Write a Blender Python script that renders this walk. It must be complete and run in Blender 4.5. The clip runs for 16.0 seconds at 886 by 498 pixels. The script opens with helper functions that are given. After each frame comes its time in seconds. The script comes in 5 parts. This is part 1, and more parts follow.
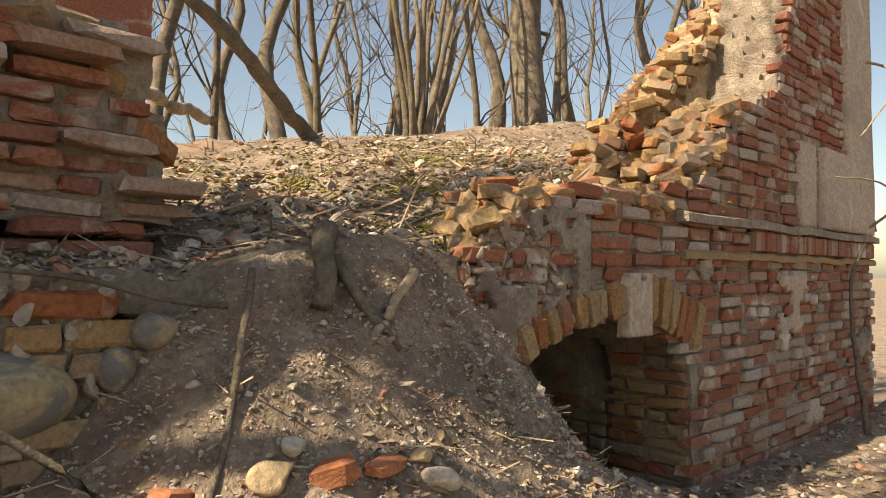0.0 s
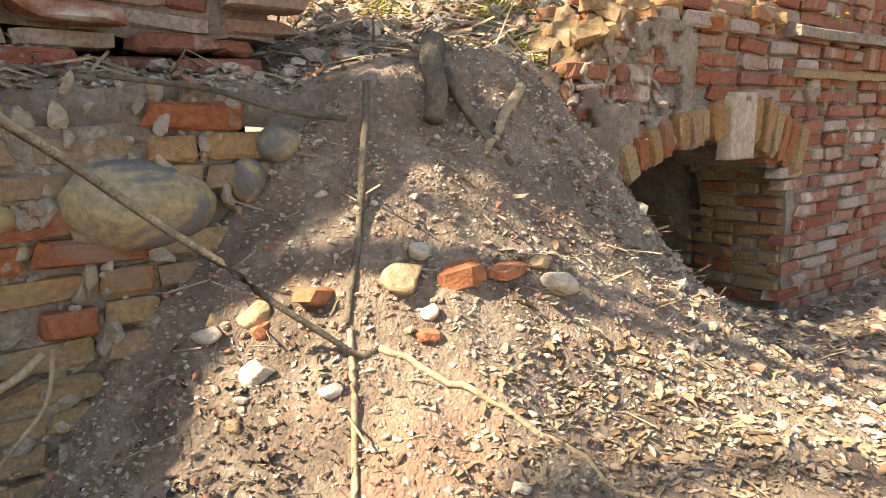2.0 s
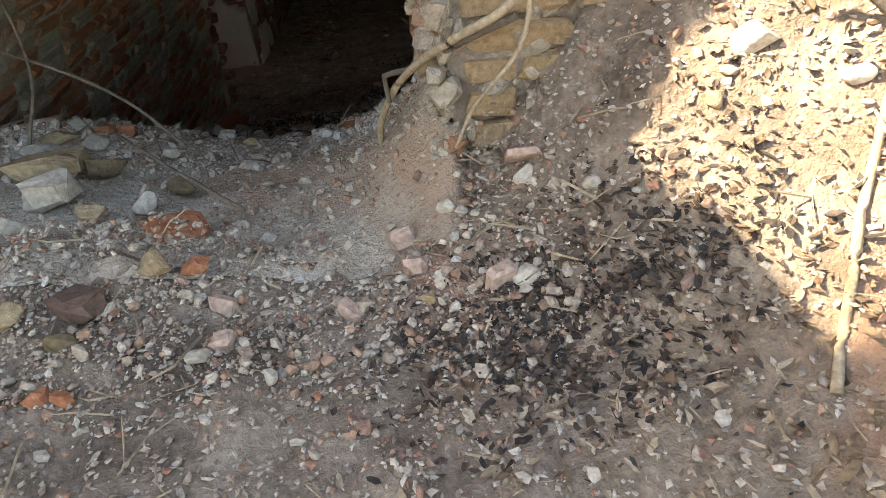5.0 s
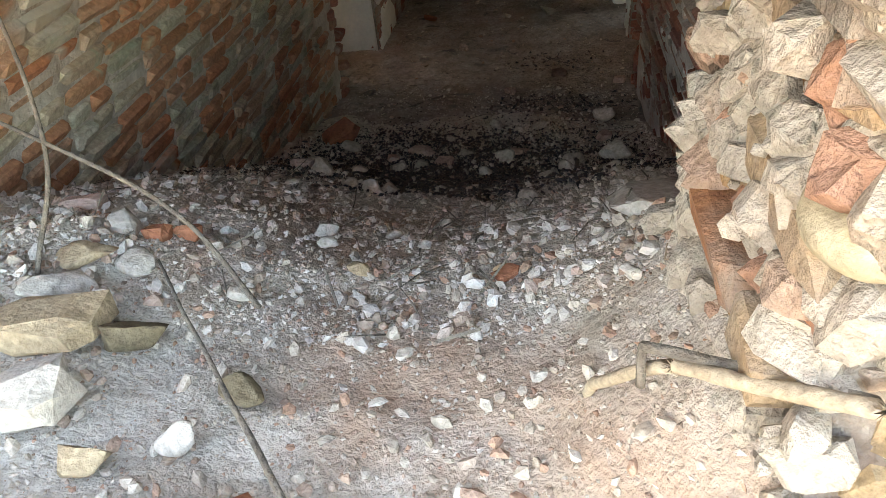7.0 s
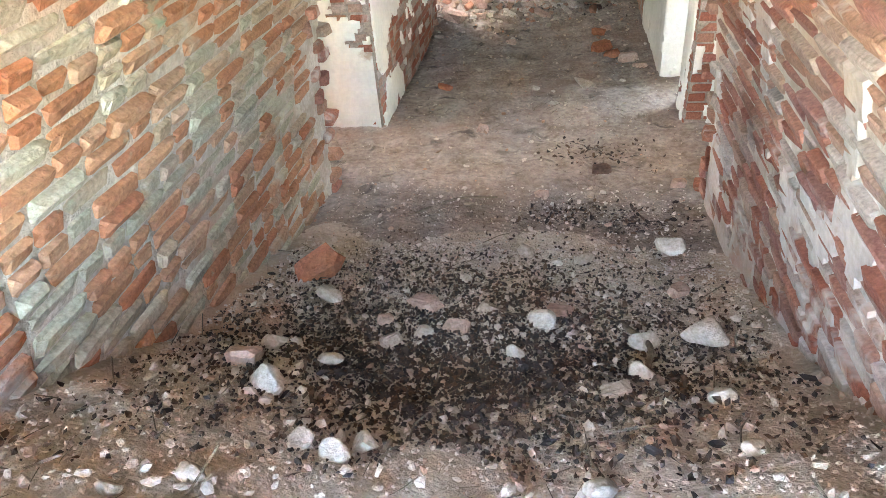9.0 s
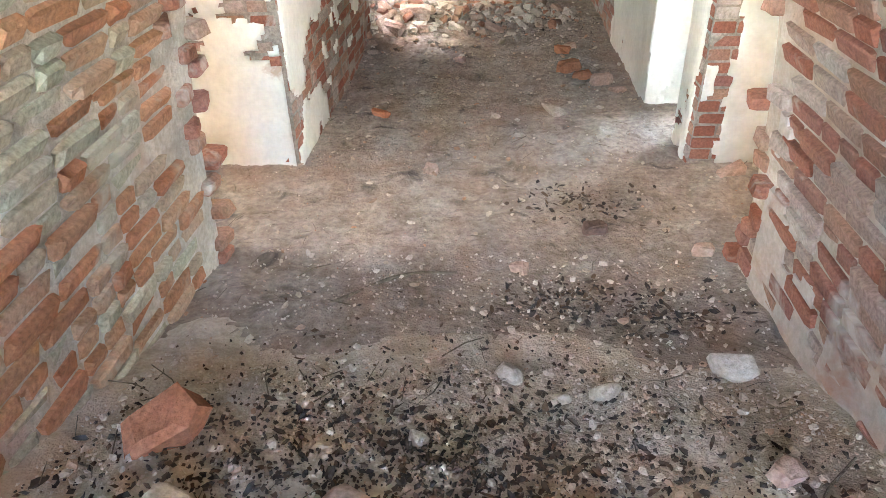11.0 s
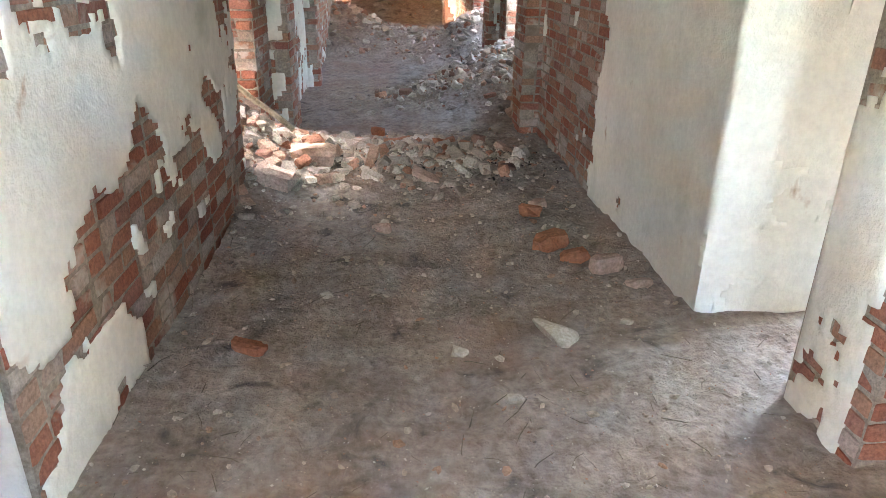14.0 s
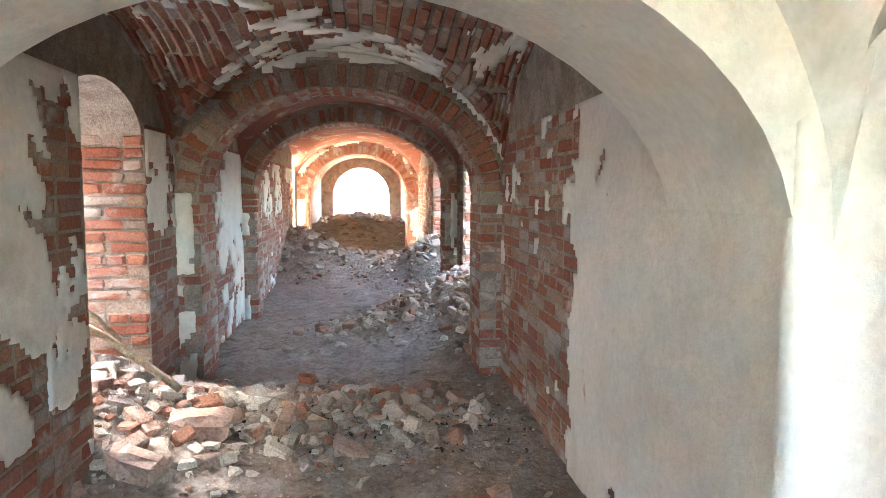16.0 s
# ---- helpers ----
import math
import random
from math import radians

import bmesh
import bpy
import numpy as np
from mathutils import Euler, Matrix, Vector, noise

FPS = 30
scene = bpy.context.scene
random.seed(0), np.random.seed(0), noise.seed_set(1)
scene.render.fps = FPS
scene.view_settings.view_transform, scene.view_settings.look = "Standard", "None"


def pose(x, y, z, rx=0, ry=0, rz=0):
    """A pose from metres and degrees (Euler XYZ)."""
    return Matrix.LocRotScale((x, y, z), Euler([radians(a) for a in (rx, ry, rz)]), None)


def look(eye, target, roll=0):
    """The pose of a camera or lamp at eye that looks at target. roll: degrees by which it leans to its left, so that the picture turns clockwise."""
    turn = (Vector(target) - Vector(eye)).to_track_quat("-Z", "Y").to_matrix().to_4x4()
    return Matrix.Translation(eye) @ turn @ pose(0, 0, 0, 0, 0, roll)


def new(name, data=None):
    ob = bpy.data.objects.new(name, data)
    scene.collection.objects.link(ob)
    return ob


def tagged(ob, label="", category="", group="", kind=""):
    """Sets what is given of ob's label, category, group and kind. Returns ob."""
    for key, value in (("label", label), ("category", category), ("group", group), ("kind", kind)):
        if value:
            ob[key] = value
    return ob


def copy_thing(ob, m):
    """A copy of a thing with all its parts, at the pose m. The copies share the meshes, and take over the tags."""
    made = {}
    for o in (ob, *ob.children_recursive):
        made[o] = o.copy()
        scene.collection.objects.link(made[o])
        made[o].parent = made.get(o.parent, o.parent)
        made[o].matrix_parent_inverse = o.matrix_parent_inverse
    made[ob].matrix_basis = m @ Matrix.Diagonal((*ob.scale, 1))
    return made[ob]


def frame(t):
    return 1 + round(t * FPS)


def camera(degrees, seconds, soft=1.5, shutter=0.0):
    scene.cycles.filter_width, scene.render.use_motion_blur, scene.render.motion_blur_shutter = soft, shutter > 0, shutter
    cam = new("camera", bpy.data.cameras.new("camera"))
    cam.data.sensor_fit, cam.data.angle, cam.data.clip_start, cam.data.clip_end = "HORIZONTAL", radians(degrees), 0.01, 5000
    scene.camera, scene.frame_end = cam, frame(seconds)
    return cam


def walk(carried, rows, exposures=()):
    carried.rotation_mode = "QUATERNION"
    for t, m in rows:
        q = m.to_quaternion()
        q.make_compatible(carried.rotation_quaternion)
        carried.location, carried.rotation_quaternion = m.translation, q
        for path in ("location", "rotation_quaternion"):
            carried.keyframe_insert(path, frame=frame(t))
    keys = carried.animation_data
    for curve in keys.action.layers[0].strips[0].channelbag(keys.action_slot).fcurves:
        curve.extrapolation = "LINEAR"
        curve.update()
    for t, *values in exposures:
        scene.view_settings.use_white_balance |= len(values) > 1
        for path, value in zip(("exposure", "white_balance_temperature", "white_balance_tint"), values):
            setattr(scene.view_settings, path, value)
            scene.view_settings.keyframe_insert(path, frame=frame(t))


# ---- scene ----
cam = camera(67.0, 16.0, soft=0.85)
PATH = [
    (0, (0.003, 0.038, 2.643), (1.355, 1.511, 2.723), 0.2),
    (0.5, (0.005, 0.09, 2.592), (1.389, 1.526, 2.444), 0.1),
    (1, (-0.031, 0.117, 2.569), (1.349, 1.544, 2.324), 0.1),
    (1.5, (-0.075, 0.127, 2.556), (1.275, 1.567, 2.233), -0.0),
    (2, (-0.12, 0.137, 2.545), (1.076, 1.696, 2.176), -1.0),
    (2.5, (-0.175, 0.139, 2.518), (0.71, 1.872, 2.057), -3.1),
    (3, (-0.18, 0.141, 2.503), (0.343, 1.949, 1.826), -5.1),
    (3.5, (-0.176, 0.165, 2.496), (0.088, 1.941, 1.615), -6.7),
    (3.7, (-0.17, 0.167, 2.494), (0.02, 1.931, 1.571), -7.2),
    (5.8, (-0.169, 0.627, 2.416), (-0.32, 2.217, 1.211), -6.6),
    (6, (-0.201, 0.713, 2.424), (-0.405, 2.298, 1.222), -6.6),
    (6.5, (-0.344, 1.089, 2.402), (-0.626, 2.663, 1.2), -6.2),
    (7, (-0.397, 1.382, 2.438), (-0.694, 2.948, 1.23), -6.2),
    (7.5, (-0.468, 1.719, 2.347), (-0.764, 3.281, 1.134), -5.5),
    (8, (-0.576, 2.033, 2.399), (-0.897, 3.558, 1.144), -5.1),
    (8.5, (-0.617, 2.358, 2.403), (-0.949, 3.889, 1.161), -5.3),
    (9, (-0.584, 2.678, 2.319), (-0.91, 4.297, 1.192), -4.8),
    (9.2, (-0.611, 2.84, 2.276), (-0.927, 4.462, 1.15), -4.7),
    (11.3, (-0.807, 4.087, 1.82), (-0.933, 5.783, 0.767), -1.6),
    (11.5, (-0.794, 4.208, 1.785), (-0.915, 5.928, 0.771), -1.6),
    (12, (-0.794, 4.678, 1.591), (-0.865, 6.446, 0.658), -1.0),
    (12.5, (-0.788, 4.983, 1.512), (-0.747, 6.775, 0.624), -0.3),
    (13, (-0.827, 5.348, 1.463), (-0.726, 7.143, 0.586), 0.2),
    (13.5, (-0.918, 5.734, 1.4), (-0.796, 7.531, 0.53), 0.6),
    (14, (-1.036, 6.193, 1.483), (-0.888, 8.027, 0.698), 1.0),
    (14.5, (-1.025, 6.591, 1.533), (-0.861, 8.535, 1.092), 0.6),
    (15, (-1.036, 6.904, 1.519), (-0.856, 8.877, 1.246), 0.6),
    (15.5, (-0.957, 7.127, 1.504), (-0.767, 9.109, 1.312), 0.3),
    (16, (-0.7, 7.287, 1.466), (-0.476, 9.266, 1.291), 0.1),
]
EXPOSURES = [(0.0, 1.0, 8500, 10), (1.0, 1.5, 8200, 10), (2.0, 1.85, 7900, 10), (3.0, 2.25, 7800, 10), (3.7, 2.7, 8000, 10), (6.0, 3.6, 8500, 10), (6.5, 4.4, 8500, 10), (7.0, 5.0, 8500, 10), (7.5, 5.8, 8200, 10), (8.0, 6.7, 7700, 10), (8.5, 7.4, 7400, 10), (9.0, 8.1, 7200, 10), (11.5, 8.35, 7100, 10), (13.0, 8.15, 7100, 10), (14.5, 8.0, 6700, 10), (15.2, 8.1, 6700, 10), (16.0, 8.2, 6600, 10)]
walk(cam, [(t, look(eye, target, roll)) for t, eye, target, roll in PATH], EXPOSURES)

# ---- world and sun ----
SUN_ELEVATION, SUN_FROM = 44.0, (-0.985, 0.16)      # the sun stands to the left, a little behind the front wall
world = bpy.data.worlds.new("sky")
scene.world = world
world.use_nodes = True
wn = world.node_tree.nodes
sky = wn.new("ShaderNodeTexSky")
sky.sky_type, sky.sun_disc = "NISHITA", False
sky.sun_elevation = radians(SUN_ELEVATION)
sky.dust_density = 1.3
sky.sun_rotation = math.atan2(SUN_FROM[0], SUN_FROM[1])
world.node_tree.links.new(sky.outputs[0], wn["Background"].inputs[0])
wn["Background"].inputs[1].default_value = 0.095
sun = new("sun", bpy.data.lights.new("sun", "SUN"))
sun.data.energy, sun.data.angle, sun.data.color = 5.0, radians(0.6), (1.0, 0.93, 0.82)
reach = math.tan(radians(SUN_ELEVATION)) * math.hypot(*SUN_FROM)
sun.matrix_world = look((SUN_FROM[0] * 30, SUN_FROM[1] * 30, reach * 30), (0, 0, 0))

# ---- materials ----
def material(name, stops, scale=6.0, rough=0.9, bump=0.4, fine=60.0, vary=0.0, stain=None, patch=None, grit=0.6):
    """Earth, brick, stone: a ramp of colours over noise, random lightness by piece, stains at a second scale, bump at two scales."""
    m = bpy.data.materials.new(name)
    m.use_nodes = True
    nt = m.node_tree
    n, link = nt.nodes, nt.links.new
    bsdf = n["Principled BSDF"]
    bsdf.inputs["Roughness"].default_value = rough
    bsdf.inputs["Specular IOR Level"].default_value = 0.25
    geo = n.new("ShaderNodeNewGeometry")
    info = n.new("ShaderNodeObjectInfo")

    def cloud(s, detail=6.0, distort=0.0):
        k = n.new("ShaderNodeTexNoise")
        k.inputs["Scale"].default_value, k.inputs["Detail"].default_value, k.inputs["Distortion"].default_value = s, detail, distort
        k.inputs["Roughness"].default_value = 0.62
        link(geo.outputs["Position"], k.inputs["Vector"])
        return k.outputs["Fac"]

    def ramp(fac, pairs, ease="LINEAR"):
        r = n.new("ShaderNodeValToRGB")
        r.color_ramp.interpolation = ease
        els = r.color_ramp.elements
        while len(els) < len(pairs):
            els.new(0.5)
        for e, (p, c) in zip(els, pairs):
            e.position, e.color = p, (*c, 1.0)
        link(fac, r.inputs[0])
        return r.outputs[0]

    def mix(fac, a, b, mode="MIX"):
        k = n.new("ShaderNodeMix")
        k.data_type, k.blend_type = "RGBA", mode
        if isinstance(fac, float):
            k.inputs[0].default_value = fac
        else:
            link(fac, k.inputs[0])
        for v, i in ((a, 6), (b, 7)):
            if isinstance(v, tuple):
                k.inputs[i].default_value = (*v, 1.0)
            else:
                link(v, k.inputs[i])
        return k.outputs[2]

    def add(a, b, op="ADD"):
        k = n.new("ShaderNodeMath")
        k.operation = op
        for v, i in ((a, 0), (b, 1)):
            if isinstance(v, float):
                k.inputs[i].default_value = v
            else:
                link(v, k.inputs[i])
        return k.outputs[0]

    if vary:                      # the colour of a whole piece is drawn by chance
        both = add(add(info.outputs["Random"], geo.outputs["Random Per Island"]), 0.0)
        pick = add(both, 1.0, "MODULO")
        col = ramp(pick, stops)
        col = mix(add(cloud(scale), vary, "MULTIPLY"), col, tuple(min(1, 0.55 * c) for c in stops[0][1]))
    else:
        col = ramp(cloud(scale), stops)
    grain = ramp(cloud(fine), ((0.3, (0.42, 0.4, 0.38)), (0.7, (1.4, 1.4, 1.4))))
    col = mix(grit, col, grain, "MULTIPLY")
    for s in (stain, patch):
        if s:
            colour, s_scale, low, high = s
            mask = ramp(cloud(s_scale, 5.0, 0.6), ((low, (0, 0, 0)), (high, (1, 1, 1))))
            col = mix(mask, col, colour)
    link(col, bsdf.inputs["Base Color"])
    if bump:
        b = n.new("ShaderNodeBump")
        b.inputs["Strength"].default_value, b.inputs["Distance"].default_value = bump, 0.03
        link(add(cloud(fine * 0.5), add(cloud(fine * 2.2), 0.5, "MULTIPLY")), b.inputs["Height"])
        link(b.outputs[0], bsdf.inputs["Normal"])
    return m

earth_mat = material("dry_earth", ((0.3, (0.16, 0.12, 0.09)), (0.5, (0.27, 0.21, 0.16)), (0.7, (0.38, 0.305, 0.24))), 5.0, 0.95, 0.9, 45.0, stain=((0.15, 0.11, 0.09), 2.2, 0.54, 0.68), patch=((0.4, 0.24, 0.165), 0.9, 0.58, 0.72))
grit_mat = material("pale_lime_grit", ((0.3, (0.42, 0.35, 0.27)), (0.5, (0.54, 0.47, 0.38)), (0.7, (0.64, 0.58, 0.49))), 6.0, 0.95, 1.0, 40.0, stain=((0.36, 0.29, 0.22), 2.5, 0.58, 0.7), patch=((0.48, 0.33, 0.23), 0.8, 0.52, 0.66), grit=0.4)
dust_mat = material("dusty_floor_earth", ((0.3, (0.24, 0.19, 0.15)), (0.5, (0.33, 0.27, 0.22)), (0.7, (0.41, 0.35, 0.295))), 5.0, 0.95, 1.0, 26.0, stain=((0.11, 0.09, 0.08), 4.5, 0.57, 0.7), patch=((0.3, 0.2, 0.15), 0.8, 0.55, 0.75))
BRICKS = ((0.05, (0.31, 0.11, 0.065)), (0.3, (0.37, 0.16, 0.1)), (0.5, (0.29, 0.13, 0.1)), (0.68, (0.4, 0.23, 0.15)), (0.85, (0.4, 0.31, 0.25)), (1.0, (0.48, 0.42, 0.36)))
brick_mat = material("red_brick", BRICKS, 9.0, 0.9, 0.5, 70.0, vary=0.35, stain=((0.52, 0.46, 0.39), 3.0, 0.55, 0.68))
old_brick_mat = material("weathered_ochre_brick", ((0.05, (0.36, 0.13, 0.06)), (0.3, (0.38, 0.24, 0.11)), (0.6, (0.42, 0.31, 0.17)), (1.0, (0.34, 0.25, 0.17))), 7.0, 0.92, 0.6, 60.0, vary=0.4, stain=((0.26, 0.2, 0.15), 3.0, 0.5, 0.66))
vault_brick_mat = material("damp_vault_brick", ((0.05, (0.44, 0.18, 0.09)), (0.4, (0.5, 0.26, 0.14)), (0.65, (0.48, 0.34, 0.23)), (0.85, (0.44, 0.43, 0.31)), (1.0, (0.5, 0.45, 0.34))), 8.0, 0.9, 0.55, 60.0, vary=0.3, stain=((0.5, 0.46, 0.36), 1.3, 0.55, 0.67), patch=((0.3, 0.37, 0.26), 2.4, 0.63, 0.72))
ruin_mat = material("broken_brick_core", ((0.3, (0.33, 0.19, 0.1)), (0.45, (0.44, 0.33, 0.21)), (0.7, (0.55, 0.45, 0.33))), 6.0, 0.95, 0.8, 40.0, stain=((0.36, 0.16, 0.09), 3.5, 0.6, 0.68))
mortar_mat = material("lime_mortar", ((0.3, (0.22, 0.175, 0.135)), (0.6, (0.38, 0.32, 0.255))), 8.0, 0.95, 0.8, 55.0, stain=((0.2, 0.15, 0.12), 2.5, 0.55, 0.7))
plaster_mat = material("old_white_plaster", ((0.3, (0.64, 0.62, 0.54)), (0.6, (0.78, 0.76, 0.68))), 1.6, 0.85, 0.35, 30.0, stain=((0.52, 0.52, 0.43), 1.1, 0.55, 0.7), patch=((0.5, 0.38, 0.28), 4.0, 0.67, 0.76), grit=0.14)
stone_mat = material("field_stone", ((0.1, (0.3, 0.25, 0.2)), (0.4, (0.43, 0.34, 0.22)), (0.7, (0.38, 0.2, 0.12)), (1.0, (0.52, 0.46, 0.39))), 9.0, 0.85, 0.5, 50.0, vary=0.25)
pebble_mat = material("mixed_rubble", ((0.0, (0.58, 0.51, 0.42)), (0.2, (0.44, 0.37, 0.3)), (0.4, (0.38, 0.3, 0.23)), (0.52, (0.44, 0.25, 0.17)), (0.6, (0.36, 0.16, 0.1)), (0.7, (0.2, 0.17, 0.15)), (0.85, (0.4, 0.33, 0.26)), (1.0, (0.62, 0.57, 0.49))), 20.0, 0.9, 0.4, 80.0, vary=0.2)
pale_pebble_mat = material("pale_lime_rubble", ((0.0, (0.64, 0.58, 0.49)), (0.3, (0.52, 0.45, 0.37)), (0.5, (0.46, 0.37, 0.29)), (0.6, (0.5, 0.29, 0.2)), (0.66, (0.3, 0.25, 0.21)), (0.75, (0.5, 0.43, 0.35)), (1.0, (0.68, 0.63, 0.55))), 20.0, 0.9, 0.4, 80.0, vary=0.15)
lime_pebble_mat = material("lime_gravel", ((0.0, (0.66, 0.6, 0.51)), (0.3, (0.56, 0.49, 0.41)), (0.55, (0.6, 0.53, 0.44)), (0.66, (0.5, 0.34, 0.25)), (0.75, (0.54, 0.47, 0.39)), (1.0, (0.7, 0.65, 0.57))), 20.0, 0.9, 0.4, 80.0, vary=0.1, grit=0.35)
warm_pebble_mat = material("reddish_rubble", ((0.0, (0.62, 0.53, 0.42)), (0.25, (0.46, 0.38, 0.29)), (0.45, (0.42, 0.31, 0.23)), (0.58, (0.44, 0.25, 0.16)), (0.68, (0.26, 0.18, 0.13)), (0.8, (0.5, 0.4, 0.3)), (1.0, (0.66, 0.59, 0.49))), 20.0, 0.9, 0.4, 80.0, vary=0.15)
leaf_mat = material("dead_leaves", ((0.1, (0.2, 0.14, 0.085)), (0.5, (0.33, 0.245, 0.165)), (1.0, (0.46, 0.38, 0.28))), 20.0, 0.8, 0.2, 90.0, vary=0.3)
dark_leaf_mat = material("rotten_black_leaves", ((0.1, (0.035, 0.03, 0.028)), (0.6, (0.09, 0.065, 0.05)), (1.0, (0.16, 0.1, 0.06))), 20.0, 0.7, 0.2, 90.0, vary=0.3)
bark_mat = material("grey_brown_bark", ((0.3, (0.11, 0.09, 0.07)), (0.7, (0.24, 0.2, 0.15))), 9.0, 0.95, 0.7, 60.0)
dry_wood_mat = material("dry_bleached_wood", ((0.3, (0.27, 0.2, 0.13)), (0.7, (0.48, 0.39, 0.27))), 12.0, 0.8, 0.4, 70.0)
moss_mat = material("yellow_green_moss", ((0.3, (0.14, 0.13, 0.03)), (0.7, (0.3, 0.27, 0.06))), 25.0, 0.95, 0.8, 120.0)

# ---- helpers of this scene ----
rng = np.random.default_rng(7)

def mesh(name, verts, faces, mat, smooth=False):
    me = bpy.data.meshes.new(name)
    me.from_pydata([tuple(map(float, v)) for v in verts], [], [tuple(map(int, f)) for f in faces])
    me.materials.append(mat)
    if smooth:
        me.polygons.foreach_set("use_smooth", [True] * len(me.polygons))
    me.update()
    return me

def piece(name, me, parent=None, m=None):
    ob = new(name, me)
    if m is not None:
        ob.matrix_world = m
    if parent:
        ob.parent = parent
    return ob

def structure(name, verts, faces, mat, label, category, smooth=False, kind="structure"):
    return tagged(new(name, mesh(name, verts, faces, mat, smooth)), label, category, kind=kind)

def wob(p, s, k=0.0):
    """Smooth noise about -1 to 1 at a place, s features to the metre."""
    return noise.noise(Vector((p[0] * s + k, p[1] * s - k, p[2] * s + 2 * k)))

def lerp(table, v):
    return float(np.interp(v, [a for a, _ in table], [b for _, b in table]))

def grid(xs, ys, height, skip=None):
    verts = [(x, y, height(x, y)) for y in ys for x in xs]
    w = len(xs)
    faces = [(j * w + i, j * w + i + 1, (j + 1) * w + i + 1, (j + 1) * w + i) for j in range(len(ys) - 1) for i in range(w - 1) if not (skip and skip(0.5 * (xs[i] + xs[i + 1]), 0.5 * (ys[j] + ys[j + 1])))]
    return verts, faces

def voxels(x0, x1, dx, y0, y1, dy, z0, z1, dz, solid, jitter=0.02):
    """The outer faces of the solid cells of a ruin, its corners knocked about."""
    nx, ny, nz = (max(1, round((b - a) / d)) for a, b, d in ((x0, x1, dx), (y0, y1, dy), (z0, z1, dz)))
    full = np.zeros((nx + 2, ny + 2, nz + 2), bool)
    for i in range(nx):
        for j in range(ny):
            for k in range(nz):
                full[i + 1, j + 1, k + 1] = solid(x0 + (i + 0.5) * dx, y0 + (j + 0.5) * dy, z0 + (k + 0.5) * dz)
    index, verts, faces = {}, [], []

    def corner(i, j, k):
        key = (i, j, k)
        if key not in index:
            p = Vector((x0 + i * dx, y0 + j * dy, z0 + k * dz))
            index[key] = len(verts)
            verts.append(p + jitter * Vector((wob(p, 7.1, 1), wob(p, 7.1, 5), wob(p, 7.1, 9))))
        return index[key]

    sides = (((1, 0, 0), ((1, 0, 0), (1, 1, 0), (1, 1, 1), (1, 0, 1))), ((-1, 0, 0), ((0, 0, 0), (0, 0, 1), (0, 1, 1), (0, 1, 0))),
             ((0, 1, 0), ((0, 1, 0), (0, 1, 1), (1, 1, 1), (1, 1, 0))), ((0, -1, 0), ((0, 0, 0), (1, 0, 0), (1, 0, 1), (0, 0, 1))),
             ((0, 0, 1), ((0, 0, 1), (1, 0, 1), (1, 1, 1), (0, 1, 1))), ((0, 0, -1), ((0, 0, 0), (0, 1, 0), (1, 1, 0), (1, 0, 0))))
    for i, j, k in np.argwhere(full):
        for (a, b, c), quad in sides:
            if not full[i + a, j + b, k + c]:
                faces.append([corner(i - 1 + u, j - 1 + v, k - 1 + w) for u, v, w in quad])
    return verts, faces

def rough_box(seed, cut=0.12, lump=0.05):
    """A worn brick or block of size 1, its edges broken: 24 corners, 26 faces."""
    r = np.random.default_rng(seed)
    bm = bmesh.new()
    bmesh.ops.create_cube(bm, size=1.0)
    bmesh.ops.bevel(bm, geom=bm.edges[:], offset=cut, segments=1, affect="EDGES")
    for v in bm.verts:
        v.co += Vector(r.uniform(-lump, lump, 3))
    out = [tuple(v.co) for v in bm.verts], [[v.index for v in f.verts] for f in bm.faces]
    bm.free()
    return out

def lump(seed, rough=0.25, level=1):
    """A broken stone of size about 1."""
    r = np.random.default_rng(seed)
    bm = bmesh.new()
    bmesh.ops.create_icosphere(bm, subdivisions=level, radius=0.5)
    cuts = [(Vector(r.normal(size=3)).normalized(), r.uniform(0.2, 0.38)) for _ in range(9 if level > 1 else 5)]
    for v in bm.verts:
        for nrm, d in cuts:
            over = v.co.dot(nrm) - d
            if over > 0:
                v.co -= nrm * over
        v.co *= 1 + r.uniform(-rough, rough) * 0.4
    out = [tuple(v.co) for v in bm.verts], [[v.index for v in f.verts] for f in bm.faces]
    bm.free()
    return out

BOXES = [rough_box(s, 0.07, 0.03) for s in range(8)]
WORN = [rough_box(s + 20, 0.13, 0.07) for s in range(8)]
STONES = [lump(s) for s in range(14)]
FRAGMENTS = [rough_box(s + 40, 0.19, 0.12) for s in range(10)]
BIG_STONES = [lump(s + 50, 0.06, 3) for s in range(12)]

def gather(shapes, mats):
    """Many copies of shapes, joined: lists of (shape, 4x4 matrix) into one list of corners and faces."""
    verts, faces = [], []
    for s, m in zip(shapes, mats):
        o = len(verts)
        a = np.array(m)
        verts.extend((np.array(s[0]) @ a[:3, :3].T + a[:3, 3]).tolist())
        faces.extend([[o + i for i in f] for f in s[1]])
    return verts, faces

def basis(p, along, out, size):
    """The pose of a brick at p: its length along, its face out; size = length, depth, height."""
    a = along.normalized()
    o = (out - a * out.dot(a)).normalized()
    u = a.cross(o)
    if u.z < 0:
        u = -u
    m = Matrix((a * size[0], o * size[1], u * size[2])).transposed().to_4x4()
    m.translation = p
    return m

